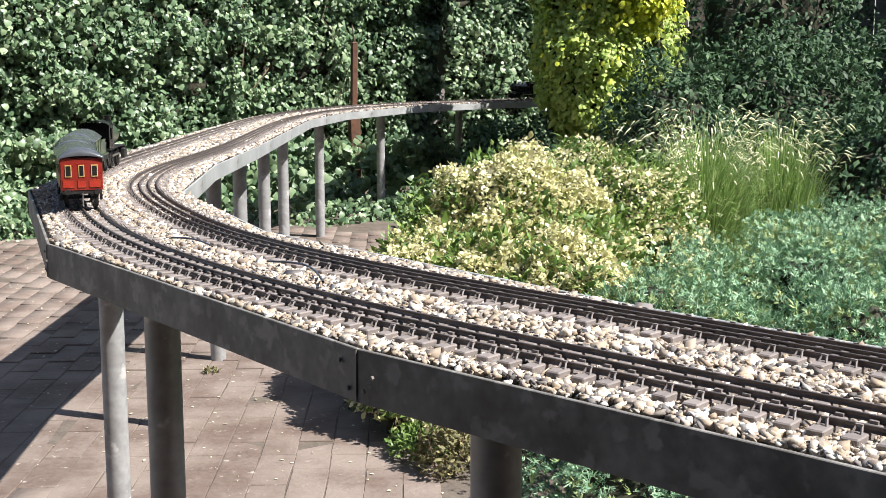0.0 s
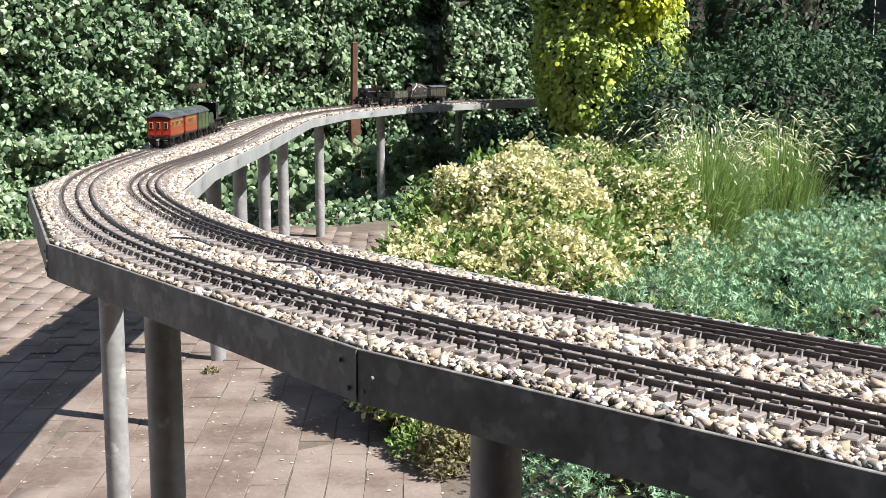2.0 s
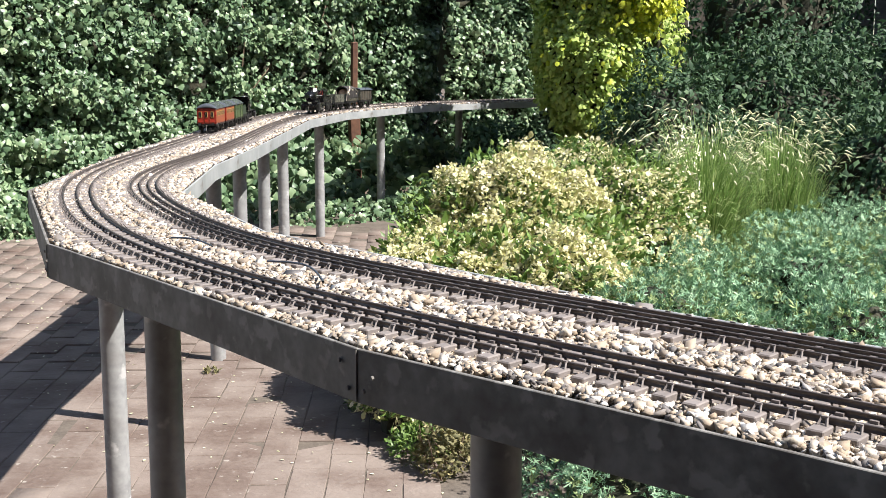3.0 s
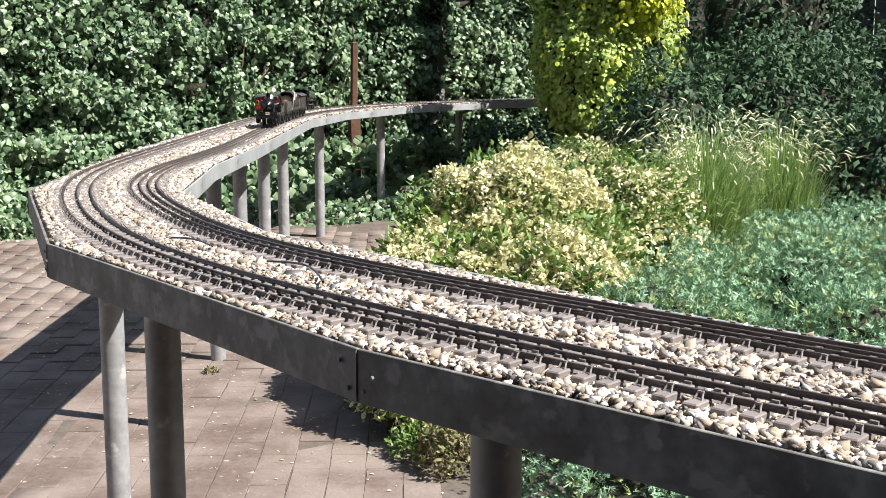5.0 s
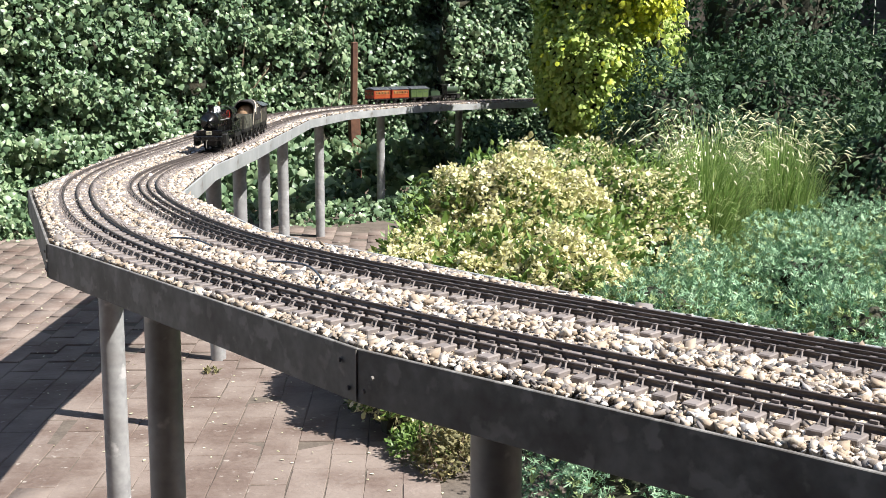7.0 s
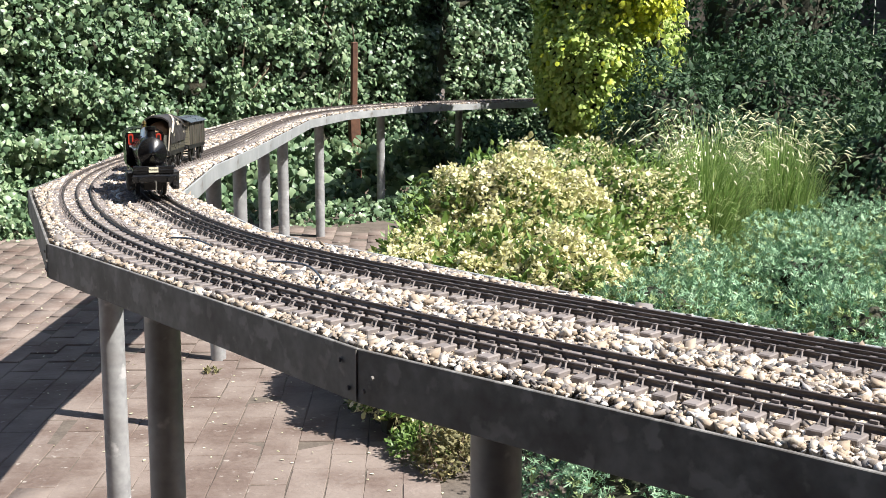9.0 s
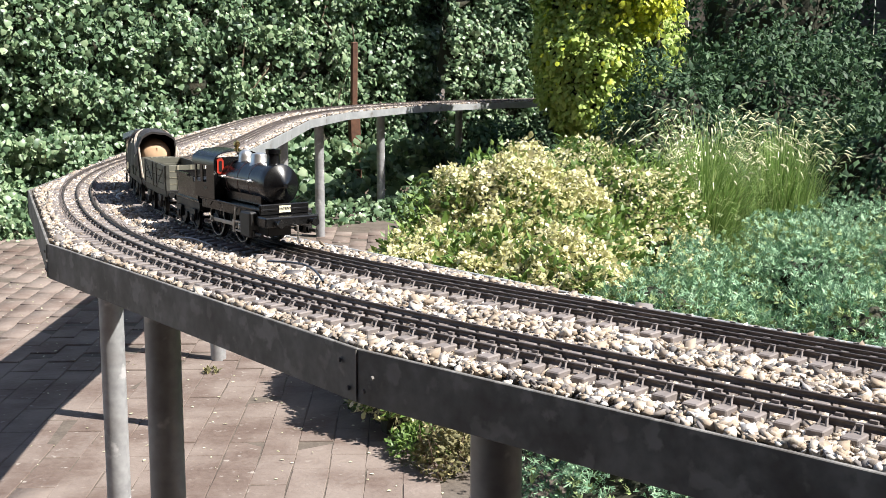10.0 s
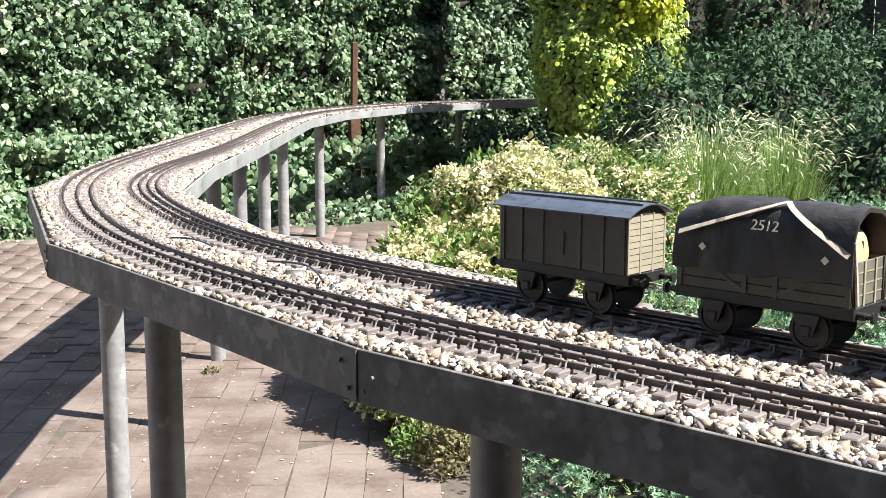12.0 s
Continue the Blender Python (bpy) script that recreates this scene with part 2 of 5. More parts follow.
IVY = [(0, 0.4, 0.07), (0, 0.04, 0), (0.46, 0.10, -0.08), (0.40, 0.58, -0.02), (0, 0.95, -0.12), (-0.40, 0.58, -0.02), (-0.46, 0.10, -0.08)]
IVY_T = [(0, i, i % 6 + 1) for i in range(1, 7)]
OVAL = [(0, 0.45, 0.05), (0, 0, 0), (0.26, 0.4, -0.02), (0, 1, -0.12), (-0.26, 0.4, -0.02)]
OVAL_T = [(0, i, i % 4 + 1) for i in range(1, 5)]


ROUND = [(0, 0.5, 0.06), (0.12, 0.02, 0), (0.42, 0.35, -0.03), (0.30, 0.85, -0.05), (0, 1.0, -0.08), (-0.40, 0.70, -0.04), (-0.34, 0.22, -0.02)]
ROUND_T = [(0, i, i % 6 + 1) for i in range(1, 7)]


def kite(w, l, dx, dy, dz, ox=0.0, oy=0.0):
    """A narrow leaflet from (ox, oy) along (dx, dy, dz)."""
    n = math.hypot(dx, dy)
    px, py = -dy / n * w, dx / n * w
    return [(ox, oy, 0), (ox + dx * l * 0.5 + px, oy + dy * l * 0.5 + py, dz * l * 0.5), (ox + dx * l, oy + dy * l, dz * l), (ox + dx * l * 0.5 - px, oy + dy * l * 0.5 - py, dz * l * 0.5)]


def sprig(leaflets):
    v, t = [], []
    for k in leaflets:
        n = len(v)
        v += kite(*k)
        t += [(n, n + 1, n + 2), (n, n + 2, n + 3)]
    return v, t


FEATHER = sprig([(0.09, 1.0, 0, 1, 0.0), (0.08, 0.55, 0.7, 0.7, 0.2, 0, 0.15), (0.08, 0.55, -0.7, 0.7, -0.1, 0, 0.2), (0.07, 0.45, 0.65, 0.75, -0.2, 0, 0.45), (0.07, 0.45, -0.65, 0.75, 0.25, 0, 0.5), (0.08, 0.5, 0.15, 0.75, 0.65, 0, 0.2)])
# ---- the line of the two tracks: start, heading, then lengths and curvatures ----
LENGTHS = [0.35] * 9 + [0.5, 0.8, 1.0, 0.8, 0.8, 0.8, 2.0]
OUTER = (0.2803, 0.7589, 2.392, [-0.036, -0.354, -0.472, -0.432, -0.242, -0.463, -0.297, -0.021, 0.018, -0.002, -0.009, -0.163, -0.282, -0.311, -0.309, -0.309])
INNER = (0.2992, 0.9605, 2.374, [0.022, -0.425, -0.605, -0.235, -0.626, -0.536, 0.012, 0.148, 0.075, -0.018, -0.065, -0.213, -0.315, -0.319, -0.315, -0.314])
S_MIN, S_MAX, STEP = -2.2, 13.0, 0.01


def trace(line):
    x, y, a, bends = line
    s = np.arange(S_MIN, S_MAX, STEP)
    ends = np.cumsum(LENGTHS)
    k = np.array([0.0 if v < 0 or v >= ends[-1] else bends[int(np.searchsorted(ends, v, side="right"))] for v in s])
    # ease the bends into one another
    k = np.convolve(np.pad(k, 15, mode="edge"), np.ones(31) / 31, mode="valid")
    i0 = int(round(-S_MIN / STEP))
    turn = np.concatenate([[0], np.cumsum(k[:-1] * STEP)])
    th = a + turn - turn[i0]
    dx, dy = np.cos(th + k * STEP / 2) * STEP, np.sin(th + k * STEP / 2) * STEP
    px, py = np.concatenate([[0], np.cumsum(dx[:-1])]), np.concatenate([[0], np.cumsum(dy[:-1])])
    return s, px - px[i0] + x, py - py[i0] + y, th


TRACES = {"outer": trace(OUTER), "inner": trace(INNER)}


def on_line(which, s, off=0.0):
    """Point and heading at the length s; off: metres to the right of the way."""
    S, X, Y, T = TRACES[which]
    x, y, th = np.interp(s, S, X), np.interp(s, S, Y), np.interp(s, S, T)
    return x + np.sin(th) * off, y - np.cos(th) * off, th


def ground_z(x, y):
    return 0.025 * np.clip(np.asarray(y, float) - 3.5, 0.0, 4.0)


# ---- ground ----
def make_ground():
    xs = np.concatenate([np.linspace(-300, -6, 8), np.linspace(-5, 5, 41), np.linspace(6, 300, 8)])
    ys = np.concatenate([np.linspace(-300, -4, 8), np.linspace(-3, 12, 76), np.linspace(14, 300, 8)])
    gx, gy = np.meshgrid(xs, ys)
    z = 0.025 * np.clip(gy - 3.5, 0, 4.0) - 0.03
    v = np.c_[gx.ravel(), gy.ravel(), z.ravel()]
    nx = len(xs)
    t = []
    for j in range(len(ys) - 1):
        for i in range(nx - 1):
            a = j * nx + i
            t += [(a, a + 1, a + nx + 1), (a, a + nx + 1, a + nx)]
    tagged(mesh_np("ground", v, t, M_SOIL), "bare dark garden soil with fine crumbs", "ground", kind="structure")


make_ground()
PAVE_TURN = radians(2)


def make_pavement():
    """Running rows of paving bricks, their long side along the rows."""
    rng = np.random.default_rng(3)
    bed = bmesh.new()
    r = bmesh.ops.create_grid(bed, x_segments=16, y_segments=50, size=0.5)["verts"]
    for v in r:
        v.co.x, v.co.y = -1.5 + v.co.x * 4.4, 4.2 + v.co.y * 5.0
        v.co.z = float(ground_z(v.co.x, v.co.y)) - 0.002
    pave = tagged(part("pavement", bed, M_JOINT), "worn brown brick paving with sandy joints", "pavement", kind="structure")
    L, W, H = 0.200, 0.083, 0.03
    v8 = np.array([(sx * L / 2 * k, sy * W / 2 * k2, z) for z, k, k2 in ((-H, 1, 1), (-0.002, 1, 1), (0, 0.985, 0.97)) for sx, sy in ((-1, -1), (1, -1), (1, 1), (-1, 1))])
    f = []
    for o in (0, 4):
        for i in range(4):
            a, b = o + i, o + (i + 1) % 4
            f += [(a, b, b + 4), (a, b + 4, a + 4)]
    f += [(8, 9, 10), (8, 10, 11)]
    f = np.array(f)
    me = bpy.data.meshes.new("brick")
    me.from_pydata(v8.tolist(), [], f.tolist())
    me.materials.append(M_BRICK)
    c, s = math.cos(PAVE_TURN), math.sin(PAVE_TURN)
    near, rest = [], []
    for j in range(-16, 20):
        for i in range(-36, 20):
            u, w = i * 0.0850 + rng.uniform(-0.0008, 0.0008), (j + 0.5 * (i % 2)) * 0.2026
            x, y = -0.9 + u * c - w * s, 2.6 + u * s + w * c
            if not (-3.4 < x < 0.7 and 1.6 < y < 6.4):
                continue
            if x > 0.10 + 0.10 * math.sin(2 * y) or y > 6.2 + 0.10 * math.sin(5 * x):
                continue
            z = float(ground_z(x, y)) + rng.normal(0, 0.0007)
            m = pose(x, y, z, rng.normal(0, 0.35), rng.normal(0, 0.35), math.degrees(PAVE_TURN) + 90 + rng.normal(0, 0.9))
            (near if 2.4 < y < 4.2 and -1.45 < x < 0.1 else rest).append(m)
    for m in near[:300]:
        ob = new("brick", me)
        ob.parent, ob.matrix_basis = pave, m
    sets = []
    for m in rest + near[300:]:
        q = np.array(m)
        sets.append((v8 @ q[:3, :3].T + q[:3, 3], f))
    v, t = join_np(sets)
    tagged(mesh_np("bricks", v, t, M_BRICKS, pave), kind="stuff")


# ---- the raised line: posts, deck, edge plates ----
OUT_EDGE, IN_EDGE = -0.084, 0.078
OUT_S = [-1.9, -0.55, 0.403, 1.13, 1.84, 2.75, 3.9, 5.0, 6.1, 7.0, 8.0, 9.3, 11.0]
IN_S = [-1.9, -0.9, 0.2, 0.95, 1.55, 2.18, 2.83, 4.55, 5.35, 6.28, 6.62, 7.3, 8.6, 11.0]
TOP, DROP = ZR - 0.009, 0.047


def edge_points(which, stations, off):
    # the deck is a little wider than the tracks need where it bends most
    if which == "outer":
        offs = [off - 0.0105 * math.exp(-((s - 1.575) / 0.45) ** 2) for s in stations]
    else:
        offs = [off - 0.008 * math.exp(-((s - 1.55) / 0.2) ** 2) - 0.014 * min(1.0, max(0.0, (s - 2.1) / 0.7)) for s in stations]
    return [Vector((*[float(q) for q in on_line(which, s, o)[:2]], 0)) for s, o in zip(stations, offs)]


def edge_at(which, stations, off, s):
    """The straight-plated edge at the length s."""
    pts = edge_points(which, stations, off)
    return np.interp(s, stations, [p.x for p in pts]), np.interp(s, stations, [p.y for p in pts])


def make_viaduct():
    deck = new("railway_deck")
    tagged(deck, "long raised model railway deck edged with grey zinc plates", "railway deck", kind="structure")
    po, pi = edge_points("outer", OUT_S, OUT_EDGE), edge_points("inner", IN_S, IN_EDGE)
    for pts, side in ((po, 1), (pi, -1)):
        for n, (a, b) in enumerate(zip(pts, pts[1:])):
            d = b - a
            L = d.length
            bm = bmesh.new()
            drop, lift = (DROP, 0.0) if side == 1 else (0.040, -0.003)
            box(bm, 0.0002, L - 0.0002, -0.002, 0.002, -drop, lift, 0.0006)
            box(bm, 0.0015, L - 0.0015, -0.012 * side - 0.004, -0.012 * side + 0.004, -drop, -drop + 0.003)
            ob = part("edge_plate", bm, M_STEEL_DIRTY_SHADED if side == 1 else M_STEEL, deck, "stained zinc edge plate, darkened for its shaded side" if side == 1 else "clean zinc edge plate, lightened for its sunlit side")
            ob.matrix_basis = Matrix.Translation((a.x, a.y, TOP)) @ Matrix.Rotation(math.atan2(d.y, d.x), 4, "Z")
            if n < 7:
                bm = bmesh.new()
                box(bm, *((-0.0008, 0.0004) if side == 1 else (-0.018, 0.022)), 0.0028 * side - 0.0006, 0.0028 * side + 0.0006, -drop + 0.001, lift - 0.001)
                if side == 1:
                    for bx, bz in ((-0.026, -0.020), (-0.013, -0.034), (0.011, -0.036), (0.024, -0.014)):
                        tube(bm, 0.0024, 0.0018, (bx, 0.0032, bz), (bx, 0.0052, bz), 8)
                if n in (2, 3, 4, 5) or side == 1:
                    jo = part("joint_cover", bm, M_STEEL_DIRTY_SHADED if side == 1 else M_STEEL, deck)
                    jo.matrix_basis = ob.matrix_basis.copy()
                else:
                    bm.free()
    # the board under the ballast
    so = np.linspace(-1.9, 11, 130)
    top = []
    for s in so:
        ax, ay = edge_at("outer", OUT_S, OUT_EDGE + 0.005, s)
        S, X, Y, T = TRACES["inner"]
        i = int(np.argmin((X - ax) ** 2 + (Y - ay) ** 2))
        bx, by = edge_at("inner", IN_S, IN_EDGE - 0.005, S[i])
        top.append((ax, ay, bx, by))
    v, t = [], []
    for ax, ay, bx, by in top:
        v += [(ax, ay, ZR - 0.017), (bx, by, ZR - 0.017), (ax, ay, ZR - 0.045), (bx, by, ZR - 0.045)]
    for k in range(len(top) - 1):
        a, b = 4 * k, 4 * k + 4
        for p, q in ((0, 1), (1, 3), (3, 2), (2, 0)):
            t += [(a + p, b + p, b + q), (a + p, b + q, a + q)]
    mesh_np("deck_board", v, t, M_DECK, deck, "dark board under the ballast")


def make_post(x, y, dia, lean=0.0):
    """A galvanised tube with a flange under the deck."""
    z0 = float(ground_z(x, y)) - 0.03
    top = ZR - 0.045
    post = new("support_post")
    post.matrix_basis = pose(x, y, z0, 0, lean, 0)
    tagged(post, "round galvanised steel tube post holding the deck", "post", "posts of the railway deck")
    bm = bmesh.new()
    n = 7
    lathe(bm, [(dia / 2 * (1 + 0.004 * math.sin(i * 2.1)), (top - z0) * i / n) for i in range(n + 1)], 40)
    part("tube", bm, M_POST, post, smooth=True)
    bm = bmesh.new()
    lathe(bm, [(dia / 2 + 0.004, top - z0 - 0.022), (dia / 2 + 0.004, top - z0 - 0.006), (dia / 2 + 0.018, top - z0 - 0.005), (dia / 2 + 0.018, top - z0 - 0.0005)], 28)
    part("flange", bm, M_STEEL, post)


make_viaduct()
POSTS = [(-0.642, 2.25, 0.0460), (-0.358, 1.48, 0.0450), (0.048, 1.03, 0.0465), (-0.707, 3.64, 0.0480), (-0.697, 2.95, 0.0460), (-0.679, 3.95, 0.0455), (-0.690, 4.56, 0.0465), (-0.692, 5.12, 0.0475),
         (-0.618, 5.93, 0.0470), (-0.354, 6.75, 0.0468), (0.100, 7.50, 0.0450), (0.92, 8.15, 0.046), (0.66, 0.50, 0.047)]
for p in POSTS:
    make_post(*p)


# ---- tracks ----
def rail_strip(which, off, s0, s1, w, h, z):
    """A rail of I shape along the line."""
    prof = [(-w * 0.55, 0), (-w * 0.55, h * 0.18), (-w * 0.22, h * 0.3), (-w * 0.22, h * 0.66), (-w / 2, h * 0.76), (-w / 2, h * 0.95), (-w * 0.35, h), (w * 0.35, h), (w / 2, h * 0.95), (w / 2, h * 0.76), (w * 0.22, h * 0.66), (w * 0.22, h * 0.3), (w * 0.55, h * 0.18), (w * 0.55, 0)]
    ss = np.concatenate([np.arange(s0, 3, 0.03), np.arange(3, s1, 0.08)])
    n, v, t = len(prof), [], []
    for s in ss:
        for o, zz in prof:
            x, y, _ = on_line(which, s, off + o)
            v.append((x, y, z + zz))
    for k in range(len(ss) - 1):
        for i in range(n):
            a, b = k * n + i, k * n + (i + 1) % n
            t += [(a, b, b + n), (a, b + n, a + n)]
    return v, t


def sleeper_bm(half, chairs):
    bm = bmesh.new()
    box(bm, -0.0063, 0.0063, -half, half, -0.010, 0.0, 0.0010)
    for y, big in chairs:
        if big:
            sg = 1 if y > 0 else -1
            for x in (-0.0032, 0.0032):
                tube(bm, 0.0011, 0.0009, (x, y + sg * 0.0075, -0.0005), (x * 0.55, y + sg * 0.0035, 0.0052), 4)
            box(bm, -0.0026, 0.0026, y + sg * 0.0035 - 0.001, y + sg * 0.0035 + 0.001, 0.0042, 0.0058)
        else:
            box(bm, -0.003, 0.003, y - 0.004, y + 0.004, 0.0, 0.0022)
    return bm


def make_track(which, offs, label, pitch):
    track = new("railway_track")
    tagged(track, label, "railway track", "tracks on the deck")
    RH = 0.0050
    for o in offs:
        v, t = rail_strip(which, o, -1.8, 10.5, 0.0025, RH, ZR - RH)
        mesh_np("rail", v, t, M_RAIL, track, "dull brown steel rail")
    rng = np.random.default_rng(11 if which == "outer" else 12)
    bm = sleeper_bm(0.0435, [(o, abs(o) > 0.02) for o in offs])
    me = bpy.data.meshes.new("sleeper")
    bm.to_mesh(me)
    bm.free()
    me.materials.append(M_SLEEPER)
    base_v = np.array([v.co[:] for v in me.vertices])
    me.calc_loop_triangles()
    base_t = np.array([t.vertices[:] for t in me.loop_triangles])
    rest = []
    n = 0
    s = -0.5
    while s < 10.4:
        x, y, th = on_line(which, s)
        m = pose(x + rng.normal(0, 0.0006), y + rng.normal(0, 0.0006), ZR - RH + rng.normal(0, 0.0003), 0, 0, math.degrees(th) + rng.normal(0, 1.0))
        if n < 290:
            ob = new("sleeper", me)
            ob.parent, ob.matrix_basis = track, m
        else:
            q = np.array(m)
            rest.append((base_v @ q[:3, :3].T + q[:3, 3], base_t))
        n += 1
        s += pitch * rng.uniform(0.94, 1.06)
    v, t = join_np(rest)
    tagged(mesh_np("sleepers", v, t, M_SLEEPERS, track), kind="stuff")


make_track("outer", (-0.024, 0.0, 0.024), "three-rail brown steel track on chaired plastic sleepers", 0.0236)
make_track("inner", (-0.024, -0.008, 0.008, 0.024), "four-rail brown steel track on chaired plastic sleepers", 0.0236)


# ---- ballast ----
def stones(rng, P, R, even, blocky, tris):
    """Broken stones at P, each between an even and a blocky form, with its corners knocked about."""
    n = len(P)
    k = rng.uniform(0.55, 1.25, (n, 1, 1))
    shape = (even[None] * (1 - k) + blocky[None] * k) * rng.uniform(0.70, 1.14, (n, len(even), 1)) + rng.normal(0, 0.10, (n, len(even), 3))
    shape = shape * np.stack([rng.uniform(0.85, 1.40, n), rng.uniform(0.68, 1.0, n), rng.uniform(0.45, 0.78, n)], -1)[:, None]
    tilt, yaw = rng.normal(0, 0.32, (n, 2)), rng.uniform(0, 6.283, n)
    c, s = np.cos(yaw)[:, None], np.sin(yaw)[:, None]
    v = shape * R[:, None, None]
    v = np.stack([v[..., 0] * c - v[..., 1] * s, v[..., 0] * s + v[..., 1] * c, v[..., 2]], -1)
    v[..., 2] += v[..., 0] * tilt[:, :1] + v[..., 1] * tilt[:, 1:]
    t = tris[None] + (np.arange(n) * len(even))[:, None, None]
    return (v + P[:, None]).reshape(-1, 3), t.reshape(-1, 3)


def make_ballast():
    rng = np.random.default_rng(5)
    g = (1 + 5 ** 0.5) / 2
    bv = np.array([(-1, g, 0), (1, g, 0), (-1, -g, 0), (1, -g, 0), (0, -1, g), (0, 1, g), (0, -1, -g), (0, 1, -g), (g, 0, -1), (g, 0, 1), (-g, 0, -1), (-g, 0, 1)]) / (1 + g * g) ** 0.5
    bt = np.array([(0, 11, 5), (0, 5, 1), (0, 1, 7), (0, 7, 10), (0, 10, 11), (1, 5, 9), (5, 11, 4), (11, 10, 2), (10, 7, 6), (7, 1, 8), (3, 9, 4), (3, 4, 2), (3, 2, 6), (3, 6, 8), (3, 8, 9), (4, 9, 5), (2, 4, 11), (6, 2, 10), (8, 6, 7), (9, 8, 1)])
    S, X, Y, T = TRACES["inner"]
    pts = []
    for s0, s1, n, r in ((-0.6, 2.6, 80000, 0.0042), (2.6, 5.0, 22000, 0.0050), (5.0, 9.5, 12000, 0.0070)):
        s = rng.uniform(s0, s1, n)
        u = rng.uniform(0, 1, n)
        ax, ay = edge_at("outer", OUT_S, OUT_EDGE + 0.008, s)
        # the length on the inner line that lies across from each point
        st = np.arange(s0 - 0.02, s1 + 0.04, 0.01)
        ex, ey = edge_at("outer", OUT_S, OUT_EDGE + 0.008, st)
        across = S[((X[None] - ex[:, None]) ** 2 + (Y[None] - ey[:, None]) ** 2).argmin(1)]
        across = np.convolve(np.pad(across, 10, mode="reflect", reflect_type="odd"), np.ones(21) / 21, mode="valid")
        si = np.interp(s, st, across)
        bx, by = edge_at("inner", IN_S, IN_EDGE - 0.006, si)
        x, y = ax + (bx - ax) * u, ay + (by - ay) * u
        # distance to each track's middle
        do = (x - on_line("outer", s)[0]) * np.sin(on_line("outer", s)[2]) - (y - on_line("outer", s)[1]) * np.cos(on_line("outer", s)[2])
        ix, iy, ith = on_line("inner", si)
        di = (x - ix) * np.sin(ith) - (y - iy) * np.cos(ith)
        in_track = np.minimum(abs(do), abs(di))
        size = r * np.exp(rng.normal(-0.10, 0.30, n))
        heap = np.where(in_track < 0.045, 0.0, np.clip((in_track - 0.045) / 0.018, 0, 1))
        edge = np.minimum(u, 0.9 * (1 - u))
        heap = heap * np.clip(0.35 + edge / 0.12, 0, 1)
        z = np.where(in_track < 0.022, ZR - 0.0092, np.where(in_track < 0.047, ZR - 0.0096, ZR - 0.0098)) - 0.25 * size + heap * rng.uniform(0.0, 0.0045, n)
        # past the first bend the chippings bury the sleepers
        z = z + np.where(in_track < 0.050, 0.0040, 0.0) * np.clip((s - 1.0) / 0.35, 0, 1) * rng.uniform(0.5, 1.0, n)
        # and falls away to the edge outside the inner track
        z = z - np.where(di > 0.046, 0.0040, 0.0) * np.clip((1.8 - s) / 0.6, 0, 1)
        size = np.where(in_track < 0.046, size * 0.66, size)
        # the small stones between the sleepers lie closer together
        keep = (in_track < 0.050) | (rng.uniform(0, 1, n) < 0.65)
        pts.append((np.c_[x, y, z][keep], size[keep]))
    P, R = np.concatenate([p for p, _ in pts]), np.concatenate([r for _, r in pts])
    n = len(P)
    cube = np.array([(x, y, z) for x in (-0.74, 0.74) for y in (-0.74, 0.74) for z in (-0.74, 0.74)])
    cube_t = np.array([(0, 1, 3), (0, 3, 2), (4, 6, 7), (4, 7, 5), (0, 4, 5), (0, 5, 1), (2, 3, 7), (2, 7, 6), (0, 2, 6), (0, 6, 4), (1, 5, 7), (1, 7, 3)])
    blocky = np.sign(bv) * np.minimum(1.0, np.abs(bv) ** 0.45) * 0.62
    chips = rng.uniform(0, 1, n) < 0.6
    sets = [stones(rng, P[chips], R[chips], cube, cube, cube_t), stones(rng, P[~chips], R[~chips], bv, blocky, bt)]
    v, t = join_np(sets)
    tagged(mesh_np("ballast", v, t, M_STONE), "loose cream, white and brown stone chippings between the tracks", "ballast", kind="stuff")


make_ballast()
# ---- plants ----
def lumpy(p, seed, scale):
    return np.array([noise.noise(Vector((a * scale + seed, b * scale, c * scale))) for a, b, c in p])


def plant(name, label, category, kind=""):
    ob = new(name)
    return tagged(ob, label, category, kind=kind)


